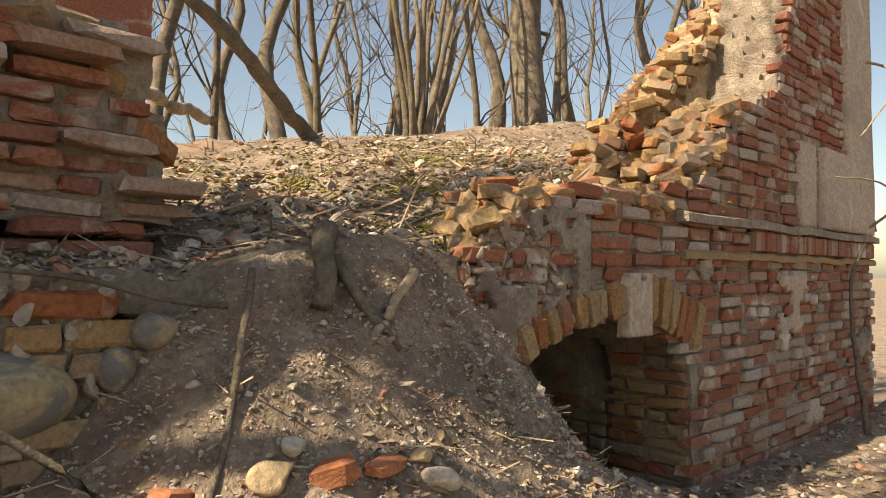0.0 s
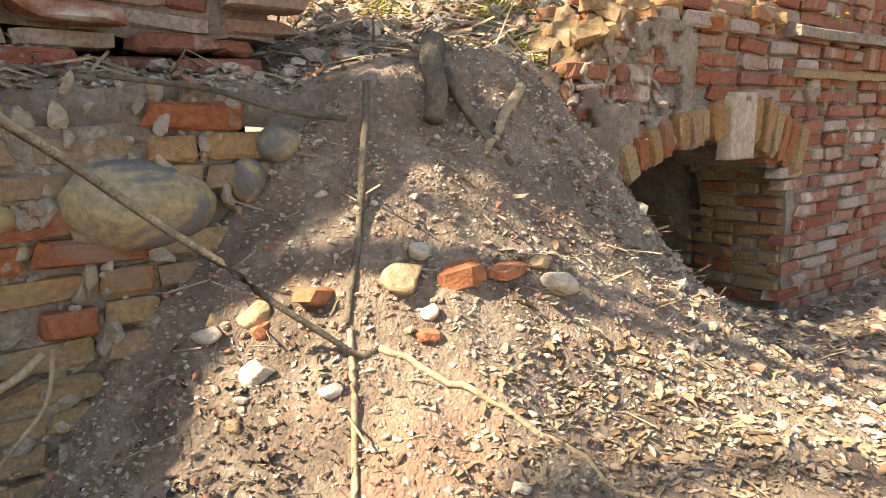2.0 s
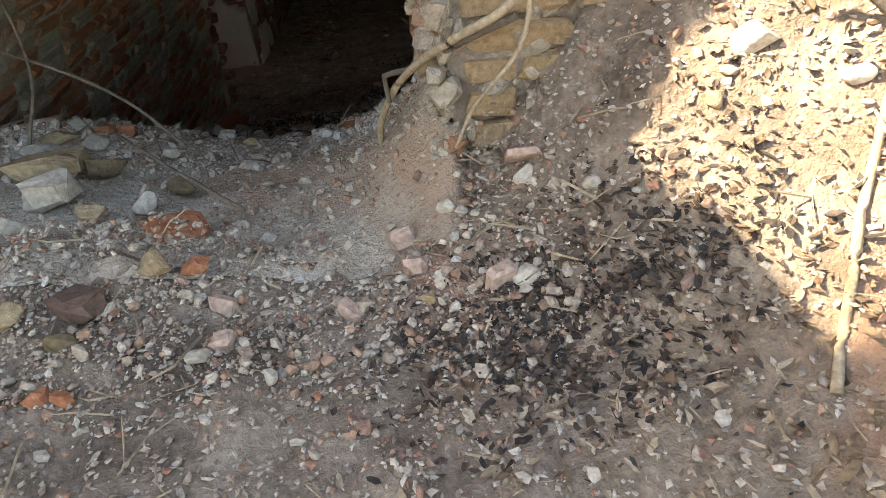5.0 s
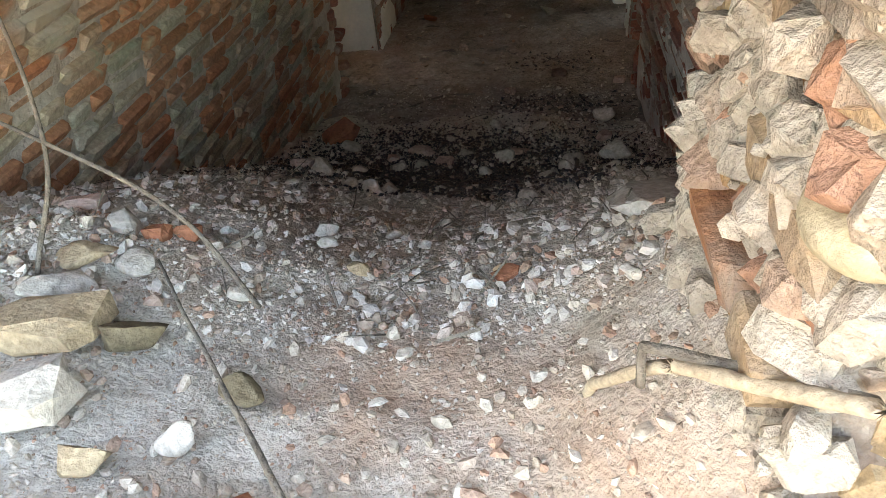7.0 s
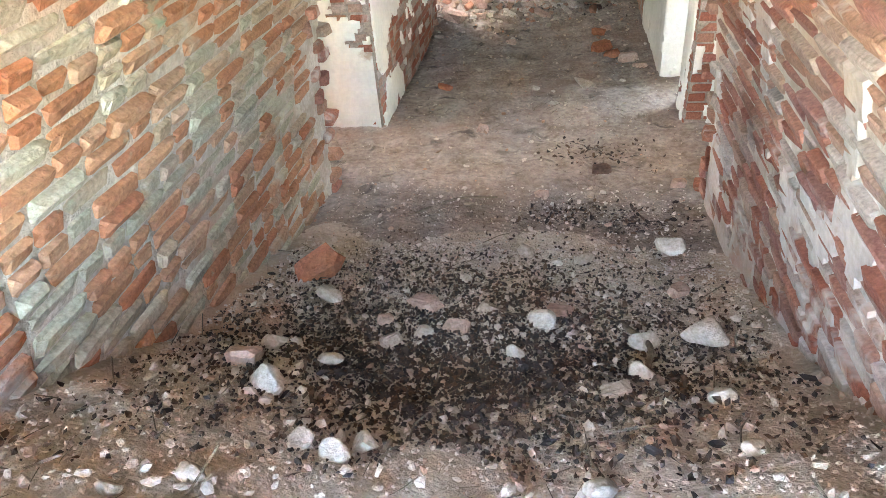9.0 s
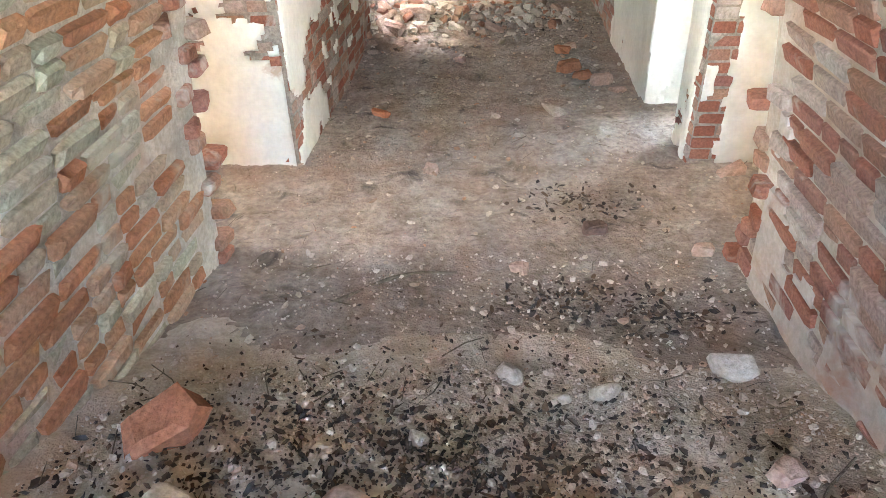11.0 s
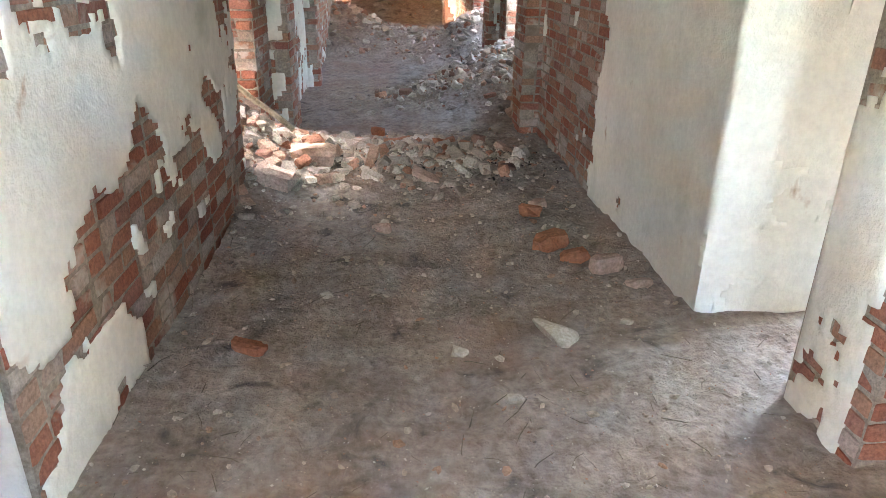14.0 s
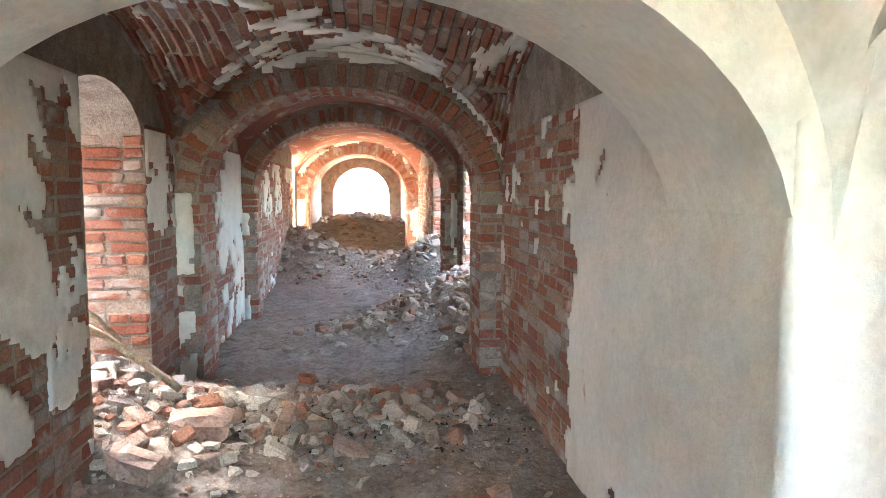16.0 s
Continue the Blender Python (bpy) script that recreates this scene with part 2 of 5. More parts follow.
def lay_bricks(place, u0, u1, v0, v1, keep, length=0.26, height=0.0755, proud=0.02, depth=0.1, seed=0, shapes=BOXES, gap=0.012, half=0.5, headers=0.25, slack=0.4):
    """Courses of bricks over the surface place(u, v, d), d metres out of it: poses of those that keep(u, v) leaves standing."""
    r = np.random.default_rng(seed)
    out = []
    rows = int((v1 - v0) / height)
    for k in range(rows):
        v = v0 + (k + 0.5) * height
        u = u0 - (k % 2) * half * length
        while u < u1:
            run = length * (0.5 if r.random() < headers else 1.0)
            s, e = max(u, u0), min(u + run, u1)
            c = 0.5 * (s + e)
            if e - s > 0.05 and keep(c, v):
                d = proud * (1 + slack * r.normal()) - depth / 2
                p = place(c, v, d)
                along = place(c + 0.02, v, 0) - place(c - 0.02, v, 0)
                outw = place(c, v, 0.02) - place(c, v, 0)
                m = basis(p, along, outw, (e - s - gap, depth, height - gap))
                m = m @ Matrix.Rotation(r.normal() * 0.02, 4, "Z") @ Matrix.Rotation(r.normal() * 0.012, 4, "Y")
                out.append((shapes[r.integers(len(shapes))], m, c, v))
            u += run
    return out

def joined_bricks(name, laid, mat, parent):
    v, f = gather([s for s, *_ in laid], [m for _, m, *_ in laid])
    ob = piece(name, mesh(name, v, f, mat), parent)
    ob["kind"] = "stuff"
    return ob

def single_bricks(laid, mat, parent, name="brick", limit=300):
    """Each brick an object of its own under its wall; alike ones share a mesh."""
    cache = {}
    for s, m, *_ in laid[:limit]:
        if id(s) not in cache:
            cache[id(s)] = mesh(name, s[0], s[1], mat)
        piece(name, cache[id(s)], parent, m)
    if len(laid) > limit:
        joined_bricks(name + "work", laid[limit:], mat, parent)

def plaster(place, u0, u1, v0, v1, keep, step=0.03, thick=0.014):
    """A skin of plaster with ragged holes where keep(u, v) is false."""
    nu, nv = int((u1 - u0) / step), int((v1 - v0) / step)
    have = np.zeros((nu + 2, nv + 2), bool)
    for i in range(nu):
        for j in range(nv):
            have[i + 1, j + 1] = keep(u0 + (i + 0.5) * step, v0 + (j + 0.5) * step)
    verts, faces, index = [], [], {}

    def at(i, j, d):
        if (i, j, d) not in index:
            u, v = u0 + i * step, v0 + j * step
            p = (u, v, 0.3)
            du, dv = (0.45 * step * wob(p, 31, 3), 0.45 * step * wob(p, 31, 8)) if 0 < i < nu and 0 < j < nv else (0, 0)
            index[(i, j, d)] = len(verts)
            verts.append(place(u + du, v + dv, thick + 0.008 * wob(p, 2.5, 4) if d else -0.02))
        return index[(i, j, d)]

    for i, j in np.argwhere(have):
        a, b = i - 1, j - 1
        faces.append([at(a, b, 1), at(a + 1, b, 1), at(a + 1, b + 1, 1), at(a, b + 1, 1)])
        for di, dj, (p, q) in ((-1, 0, ((a, b), (a, b + 1))), (1, 0, ((a + 1, b + 1), (a + 1, b))), (0, -1, ((a + 1, b), (a, b))), (0, 1, ((a, b + 1), (a + 1, b + 1)))):
            if not have[i + di, j + dj]:
                faces.append([at(*p, 1), at(*q, 1), at(*q, 0), at(*p, 0)])
    return verts, faces

def tube(points, radii, sides=6):
    """A round, tapering branch through points."""
    verts, faces = [], []
    pts = [Vector(p) for p in points]
    for i, p in enumerate(pts):
        way = (pts[min(i + 1, len(pts) - 1)] - pts[max(i - 1, 0)]).normalized()
        s = way.orthogonal().normalized()
        t = way.cross(s)
        for k in range(sides):
            a = 2 * math.pi * k / sides
            verts.append(p + radii[i] * (math.cos(a) * s + math.sin(a) * t))
    for i in range(len(pts) - 1):
        for k in range(sides):
            a, b = i * sides + k, i * sides + (k + 1) % sides
            faces.append((a, b, b + sides, a + sides))
    faces.append(tuple(range(sides))[::-1])
    faces.append(tuple(len(verts) - sides + k for k in range(sides)))
    return verts, faces

def smooth_line(points, n=14):
    """A soft curve through a few points."""
    pts = [Vector(p) for p in points]
    pts = [2 * pts[0] - pts[1]] + pts + [2 * pts[-1] - pts[-2]]
    out = []
    for i in range(1, len(pts) - 2):
        a, b, c, d = pts[i - 1:i + 3]
        for k in range(n):
            t = k / n
            out.append(0.5 * ((2 * b) + (c - a) * t + (2 * a - 5 * b + 4 * c - d) * t * t + (3 * b - a - 3 * c + d) * t ** 3))
    return out + [pts[-2]]

# ---- ground ----
BANK = [(-9, 1.7), (-2, 1.72), (-0.9, 1.6), (-0.6, 1.52), (-0.3, 1.53), (-0.1, 1.68), (0.0, 1.77), (0.2, 2.03), (0.45, 2.27), (0.65, 2.52), (0.85, 2.66), (1.2, 2.76), (1.5, 2.76), (1.85, 2.5), (2.05, 2.28), (2.3, 1.98), (2.6, 1.75), (3.2, 1.56), (3.5, 1.5), (9, 1.5)]
INNER = [(1.5, 1.49), (1.8, 1.495), (2.1, 1.495), (2.55, 1.44), (2.82, 1.34), (3.04, 1.23), (3.6, 0.93), (4.24, 0.62), (4.55, 0.48), (5.3, 0.31), (5.7, 0.23), (6.5, 0.11), (7.2, 0.06), (9, 0.03), (12, 0.0), (40, 0.0)]
FRONT = 1.8
HEAPS = [(-2.5, 11.1, 0.5, 0.75, 0.8), (-1.1, 11.4, 0.1, 0.9, 0.5), (0.6, 14.0, 0.65, 0.9, 0.8), (-0.4, 13.9, 0.16, 0.8, 0.5), (-2.2, 19.6, 0.8, 1.3, 1.0), (-0.9, 18.3, 0.4, 1.4, 0.7), (0.5, 17.4, 0.75, 0.8, 0.8), (-0.9, 24.5, 0.75, 2.5, 1.5), (-0.9, 27.5, 0.75, 2.5, 1.6), (-0.9, 32.5, 1.25, 8.0, 2.6)]

def front_ground(x, y):
    """The slope before the front wall: earth banked up against it between the two openings."""
    g = 1.36 + 0.16 * min(1, max(0, (y + 0.6) / 2.4))
    d = max(0.0, FRONT - y)
    z = g + (lerp(BANK, x) - g) * math.exp(-d / (0.3 + 0.3 * min(1, max(0, (x - 0.05) / 0.4))))
    return z + 0.04 * wob((x, y, 0), 1.7) + 0.035 * abs(wob((x, y, 3), 4)) + 0.03 * wob((x, y, 3), 9) + 0.022 * wob((x, y, 5), 17)

def inner_ground(x, y):
    z = lerp(INNER, y)
    if y > 8.5:
        for hx, hy, h, sx, sy in HEAPS:
            z += h * math.exp(-((x - hx) / sx) ** 2 - ((y - hy) / sy) ** 2)
    return z + 0.03 * wob((x, y, 1), 1.6) + 0.02 * wob((x, y, 4), 5) + 0.022 * wob((x, y, 4), 11)

def side_rise(x, y):
    """Rubble piled a little higher along both sides of the passage, and against the broken jamb."""
    z = min(0.16, 0.24 * max(0, abs(x + 0.75) - 0.12))
    z += 0.38 * max(0, min(1, (x + 0.42) / 0.34)) ** 1.5 * max(0, 1 - abs(y - 2.0) / 0.75)
    return z * min(1, max(0, (5.8 - y) / 2.0))

def mouth_ground(x, y):
    """From the yard over the sill and down the rubble inside."""
    t = min(1, max(0, (y - 1.66) / 0.3))
    z = inner_ground(x, y) + side_rise(x, y)
    return front_ground(x, min(y, 1.8)) * (1 - t) + z * t + 0.004

def far_ground(x, y):
    if y < 1.9:
        if y > 1.7 and -2.1 < x < -0.05:
            return 1.2
        away = max(0, abs(x) - 9, -6 - y)
        return front_ground(x, y) * max(0, 1 - away / 25) + 1.2 * min(1, away / 25)
    return -0.12

xs = sorted(set([-3000, -800, -200, -60, -25, -12] + list(np.arange(-8, -3, 0.25)) + list(np.arange(-3, 6.6, 0.035)) + list(np.arange(6.6, 12, 0.3)) + [16, 30, 70, 200, 800, 3000]))
ys = sorted(set([-3000, -800, -200, -60, -25, -12, -8] + list(np.arange(-6, -0.6, 0.2)) + list(np.arange(-0.6, 1.86, 0.035)) + [1.95, 3, 6, 12, 20, 30, 40, 70, 200, 800, 3000]))
structure("ground", *grid(xs, ys, far_ground), earth_mat, "bare dry brown earth banked against the ruined wall, strewn with rubble", "ground", True)
xs, ys = list(np.arange(-2.3, 0.55, 0.04)), list(np.arange(1.62, 6.6, 0.04))
structure("passage_floor", *grid(xs, ys, lambda x, y: mouth_ground(x, y) - 0.1 * max(0, min(1, (y - 5.7 + 0.5 * wob((x, y, 0), 1.8)) / 0.8)) - (0.15 if x > -0.12 and y < 1.9 else 0.0)), grit_mat, "rubble slope of earth and stone chips running down into the passage", "floor", True)
xs = [-7, -6, -5, -4] + list(np.arange(-3.6, 2.2, 0.04)) + [3, 4]
ys = list(np.arange(5.2, 12.8, 0.04)) + list(np.arange(12.8, 34, 0.08))
structure("floor", *grid(xs, ys, inner_ground), dust_mat, "trodden dusty earth floor of the vaulted cellar", "floor", True)

# ---- front wall ----
MOUTH = [(-2.05, 2.2), (-1.8, 2.5), (-1.45, 2.72), (-1.0, 2.82), (-0.65, 2.72), (-0.45, 2.57), (-0.31, 2.44), (-0.21, 2.33), (-0.14, 2.2)]
NICHE = [(2.0, 2.28), (2.34, 2.4), (2.71, 2.46), (3.02, 2.38), (3.44, 2.24)]
TOP = [(-9, 2.68), (-0.2, 2.64), (0.5, 2.6), (0.62, 2.5), (0.7, 2.3), (1.6, 2.4), (1.8, 2.72), (2.1, 2.92), (3.2, 3.05), (3.7, 3.3), (3.95, 3.6), (4.3, 3.72), (4.7, 3.9), (4.95, 4.6), (5.3, 5.4), (5.6, 6.2), (7, 6.2)]

def open_front(x, z):
    if -2.05 < x < -0.15 and z < lerp(MOUTH, x):
        return True
    return 2.0 < x < 3.45 and z < lerp(NICHE, x)

def front_solid(x, y, z):
    return z < lerp(TOP, x) + 0.12 * wob((x, y, z), 3) and not open_front(x, z)

wall_front = structure("wall_front", *voxels(-4.0, 6.66, 0.0655, FRONT + 0.02, FRONT + 0.52, 0.125, 0.9, 6.2, 0.0425, front_solid, 0.025), mortar_mat, "ruined brick front wall with a broken top and two arched openings", "wall")

def on_front(u, v, d):
    return Vector((u, FRONT + 0.02 - d, v))

laid = lay_bricks(on_front, -4.0, 6.66, 0.95, 6.15, lambda u, v: front_solid(u, FRONT, v) and v > front_ground(u, FRONT) - 0.15 and not open_front(u - 0.06, v) and not open_front(u + 0.06, v), proud=0.028, seed=3, shapes=WORN, headers=0.4)
laid.sort(key=lambda q: abs(q[2] - 3.6) + (3 if q[2] < 1.5 else 0))
FRONT_LAID = [q for q in laid if q[2] > 1.5]
MOUTH_LAID = [q for q in laid if q[2] <= 1.5 and q[2] > -1.9 and wob((q[2], q[3], 0), 4.5, 2) > -0.32]

# upper course of the ruin, set back over the passage
def upper_solid(x, y, z):
    # left of x = -2.2 an unseen tall part is added to shade the yard
    return x < 0.78 - 0.35 * max(0, z - 2.9) + 0.12 * wob((x, y, z), 3.5) and z < (3.34 if x > -2.2 else 4.9) + 0.08 * wob((x, y, z), 4) - 0.25 * max(0, y - 2.4)
wall_upper = structure("wall_upper", *voxels(-4.0, 1.0, 0.0655, 2.17, 2.75, 0.145, 2.8, 5.1, 0.03775, upper_solid, 0.03), mortar_mat, "broken upper brickwork set back over the passage", "wall")

def on_upper(u, v, d):
    return Vector((u, 2.17 - d, v))

UPPER_LAID = lay_bricks(on_upper, -2.0, 0.9, 2.5, 3.5, lambda u, v: upper_solid(u + 0.04, 2.2, v) and wob((u, v, 0), 5, 1) > -0.5, height=0.062, proud=0.05, seed=8, shapes=WORN + FRAGMENTS, headers=0.5, slack=0.9)

# unseen wall added left of the yard; its stepped top sets the shadow edge
structure("wall_wing", *voxels(-3.4, -3.0, 0.1, 0.35, 2.95, 0.13, 1.0, 6.5, 0.0755, lambda x, y, z: z < 4.95 + 1.25 * max(0, min(1, (y - 2.16) / 0.2)) + 0.35 * wob((x, y, 0), 2.2) - 0.5 * max(0, 0.8 - y), 0.03), mortar_mat, "projecting brick wall beside the yard", "wall")

# the wall's broken flight above the bank, stepping up and back
def flight(x, y, z):
    lean = x - 3.55 - 0.75 * (y - 2.3)
    return z < 3.4 + lean * 0.85 + 0.3 * wob((x, y, z), 3.3) and x < 6.6 and lean > -0.6
wall_flight = structure("wall_broken_end", *voxels(2.8, 6.6, 0.1, 2.32, 3.1, 0.13, 2.6, 6.2, 0.0755, flight, 0.05), ruin_mat, "broken end of a thick brick wall stepping upward in sunlight", "wall")

# ---- earth on top of the vaults ----
EDGE = [(-9, 2.66), (0.6, 2.64), (0.7, 2.6), (0.85, 2.66), (1.2, 2.76), (1.5, 2.76), (1.8, 2.72), (2.1, 2.86), (3.2, 3.0), (4, 3.1), (9, 3.2)]
def top_earth(x, y):
    d = y - 2.3
    edge = lerp(EDGE, x)
    z = edge - 0.03 + (3.28 + 0.19 * min(max(x, 0), 8) - edge) * max(0, min(1, (d + 0.5) / 3.2)) ** 0.9
    z -= max(0, y - 5.4) * 0.25
    return z + 0.06 * wob((x, y, 2), 1.3) + 0.03 * wob((x, y, 3), 4) + 0.015 * wob((x, y, 3), 12)

xs, ys = list(np.arange(-9, 7.0, 0.06)), [1.83] + list(np.arange(1.84, 6.6, 0.05))
structure("earth_mound", *grid(xs, ys, lambda x, y: top_earth(x, y) - ((0.7 if 0.62 < x < 1.85 else 0.1) if y < 1.835 else 0.0)), earth_mat, "earth bank with moss and leaf litter covering the vaults", "earth bank", True)

# ---- passage vault ----
CX, HALF = -0.88, 1.21

def passage_at(u, a, d):
    """A point of the barrel at y = u: a is the angle round it, from the left foot over the crown to the right foot."""
    c, s = math.cos(a), math.sin(a)
    x = CX - (HALF - d) * math.copysign(abs(c) ** 0.75, c)
    return Vector((x, u, (2.72 - d) * max(0.0, s) ** 0.9))

ARC = [(0.0, 0.0)]
for i in range(1, 181):
    ARC.append((ARC[-1][0] + (passage_at(0, math.pi * i / 180, 0) - passage_at(0, math.pi * (i - 1) / 180, 0)).length, math.pi * i / 180))
GIRTH = ARC[-1][0]

def passage(u, v, d):
    return passage_at(u, lerp(ARC, v), d)

def vault_shell(name, y0, y1, mat, label, profile, n=40, m=None, flip=False):
    steps = m or max(2, int((y1 - y0) / 0.12))
    verts = [profile(y0 + (y1 - y0) * j / steps, math.pi * i / n, 0.0) for j in range(steps + 1) for i in range(n + 1)]
    w = n + 1
    faces = [(j * w + i, j * w + i + 1, (j + 1) * w + i + 1, (j + 1) * w + i) for j in range(steps) for i in range(n)]
    o = len(verts)
    verts += [profile(y0 + (y1 - y0) * j / steps, math.pi * i / n, -0.3) for j in range(steps + 1) for i in range(n + 1)]
    faces += [(o + a, o + d, o + c, o + b) for a, b, c, d in faces]
    for i in range(n):
        faces.append((i, i + 1, o + i + 1, o + i))
        e = steps * w
        faces.append((e + i, o + e + i, o + e + i + 1, e + i + 1))
    return structure(name, verts, faces, mat, label, "vault", True)

passage_vault = vault_shell("wall_passage_vault", 2.3, 6.55, grit_mat, "rough brick barrel vault of the entrance passage", passage_at)

# ---- cross room and corridor walls ----
LEFT, RIGHT = -2.1, 0.34

def block(name, x0, x1, y0, y1, z0, z1, mat, label, category="wall"):
    v = [(x, y, z) for z in (z0, z1) for y in (y0, y1) for x in (x0, x1)]
    f = [(0, 2, 3, 1), (4, 5, 7, 6), (0, 1, 5, 4), (1, 3, 7, 5), (3, 2, 6, 7), (2, 0, 4, 6)]
    return structure(name, v, f, mat, label, category)

wall_left_pier = block("wall_left_pier", -5.0, LEFT + 0.1, 7.67, 10.55, -0.3, 3.2, mortar_mat, "thick brick wall with peeling white plaster")
wall_right_stub = block("wall_right_stub", RIGHT + 0.05, 1.7, 7.75, 8.15, -0.3, 3.2, mortar_mat, "short plastered wall ending in bare bricks")
wall_right_near = block("wall_right_near", RIGHT, 0.95, 8.8, 13.4, -0.3, 3.2, mortar_mat, "plastered corridor wall with bricks showing through")
wall_left_far = block("wall_left_far", -2.75, LEFT, 11.75, 20.25, -0.3, 3.2, mortar_mat, "brick corridor wall")
wall_right_mid = block("wall_right_mid", RIGHT, 0.95, 14.5, 16.6, -0.3, 3.2, mortar_mat, "brick corridor wall between two openings")
wall_right_far = block("wall_right_far", RIGHT, 0.95, 17.9, 29.0, -0.3, 3.2, mortar_mat, "brick corridor wall")
wall_left_end = block("wall_left_end", -2.75, LEFT, 20.6, 29.0, -0.3, 3.2, mortar_mat, "brick corridor wall")
# unseen wall and roof, added to leave a narrow light gap on the left
block("wall_left_court", -6.4, -5.9, 5.6, 8.6, -0.3, 2.02, mortar_mat, "unseen low wall added to limit light into the cross room")
block("ceiling_side_room", -6.4, -2.3, 5.6, 7.9, 2.6, 2.9, mortar_mat, "unseen roof added to block light beside the cross room", "ceiling")
# unseen, added to cut sunlit bounce through the right openings
block("wall_right_court", 2.2, 2.6, 12.6, 20.0, -0.3, 1.95, mortar_mat, "unseen wall added to cut the light entering the corridor openings")
# unseen, added high enough to keep sun out of the left opening
block("wall_left_court_high", -6.4, -5.9, 8.6, 18.6, -0.3, 5.7, mortar_mat, "unseen wall added to cut the light entering the corridor openings")
# unseen enclosure on the right, added to dim the cross room and slot
block("wall_right_room", 1.75, 2.2, 6.0, 8.9, -0.3, 2.2, mortar_mat, "unseen wall added to dim the cross room from the right")
block("ceiling_right_room", 0.6, 1.9, 5.9, 9.0, 2.5, 2.8, mortar_mat, "unseen roof added to block light beside the cross room", "ceiling")
block("wall_right_room_front", 0.5, 2.4, 5.7, 6.2, -0.3, 2.5, mortar_mat, "unseen wall added to close off light beside the cross room")
# unseen, added to close the left enclosure against daylight
block("wall_side_room", -6.4, -2.15, 5.3, 6.3, -0.3, 2.9, mortar_mat, "unseen wall added to close off light beside the cross room")

def arch_wall(name, y0, y1, hw, spring, rise, mat, label, cx=CX, x0=-2.75, x1=0.95, z1=3.2, n=24):
    """A cross wall with an arched opening through it."""
    line = [(cx - hw, -0.3), (cx - hw, spring)] + [(cx - hw * math.cos(math.pi * i / n), spring + rise * math.sin(math.pi * i / n)) for i in range(1, n)] + [(cx + hw, spring), (cx + hw, -0.3)]
    rim = [(x0, -0.3), (x0, spring)] + [(x0 + (x1 - x0) * i / n, z1) for i in range(1, n)] + [(x1, spring), (x1, -0.3)]
    k = len(line)
    verts = [(x, y, z) for y in (y0, y1) for ring in (line, rim) for x, z in ring]
    faces = []
    for i in range(k - 1):
        faces += [(i, k + i, k + i + 1, i + 1), (2 * k + i, 2 * k + i + 1, 3 * k + i + 1, 3 * k + i), (i, i + 1, 2 * k + i + 1, 2 * k + i), (k + i, 3 * k + i, 3 * k + i + 1, k + i + 1)]
    return structure(name, verts, faces, mat, label, "arch")

def head_arch(name, y0, y1, x0, x1, spring, rise, mat, label, out_x0, out_x1, n=16):
    """The arched head over a side opening that runs through a wall along x."""
    c, hw = (y0 + y1) / 2, (y1 - y0) / 2
    line = [(c - hw * math.cos(math.pi * i / n), spring + rise * math.sin(math.pi * i / n)) for i in range(n + 1)]
    rim = [(y0 + (y1 - y0) * i / n, 3.2) for i in range(n + 1)]
    k = n + 1
    verts = [(x, y, z) for x in (x0, x1) for ring in (line, rim) for y, z in ring]
    faces = []
    for i in range(n):
        faces += [(i, k + i, k + i + 1, i + 1), (2 * k + i, 2 * k + i + 1, 3 * k + i + 1, 3 * k + i), (i, i + 1, 2 * k + i + 1, 2 * k + i)]
    return structure(name, verts, faces, mat, label, "arch")

arch_near = arch_wall("arch_near", 8.785, 9.45, 1.2, 1.3, 0.8, plaster_mat, "white plastered cross arch of the corridor")
arch_second = arch_wall("arch_second", 12.4, 12.9, 1.05, 1.45, 0.78, mortar_mat, "brick cross arch with a ring of upright bricks")
arch_inner = arch_wall("arch_inner", 15.0, 15.5, 1.08, 1.45, 0.78, mortar_mat, "brick cross arch deep in the corridor")
arch_third = arch_wall("arch_third", 21.0, 21.8, 1.0, 1.3, 0.9, brick_mat, "brick cross arch lit orange from beyond")
arch_exit = arch_wall("arch_exit", 28.2, 29.0, 0.86, 1.3, 0.85, mortar_mat, "arched opening at the far end of the corridor")
head_arch("arch_left_opening", 10.55, 11.75, -2.75, LEFT - 0.01, 1.75, 0.32, mortar_mat, "flat brick arch over the side opening", 0, 0)
head_arch("arch_right_opening", 13.4, 14.5, RIGHT + 0.01, 0.95, 1.6, 0.3, mortar_mat, "flat brick arch over the side opening", 0, 0)
head_arch("arch_right_opening", 16.6, 17.9, RIGHT + 0.01, 0.95, 1.6, 0.3, mortar_mat, "flat brick arch over the side opening", 0, 0)
head_arch("arch_slot", 8.15, 8.8, RIGHT + 0.06, 1.7, 1.55, 0.3, plaster_mat, "plastered head of the narrow side opening", 0, 0)

def groin(hw, spring, rise, y0, y1):
    """A cross vault: the barrel along the corridor meets short barrels from the side walls."""
    def prof(u, v, d):
        x = CX - (hw - d) * math.cos(v)
        z = spring + (rise - d) * math.sin(v)
        c, half = (y0 + y1) / 2, (y1 - y0) / 2
        t = max(0.0, 1 - ((u - c) / half) ** 2)
        side = spring + (rise - d) * 0.97 * math.sqrt(t)
        return Vector((x, u, max(z, side)))
    return prof

def ceiling(name, y0, y1, hw, spring, rise, mat, label):
    return vault_shell(name, y0, y1, mat, label, groin(hw, spring, rise, y0, y1), 48)

ceiling_near = ceiling("ceiling_near", 6.5, 8.79, 1.3, 1.3, 1.2, plaster_mat, "white plastered cross vault")
ceiling_second = ceiling("ceiling_second", 9.45, 12.4, 1.27, 1.45, 1.05, mortar_mat, "brick cross vault over the corridor")
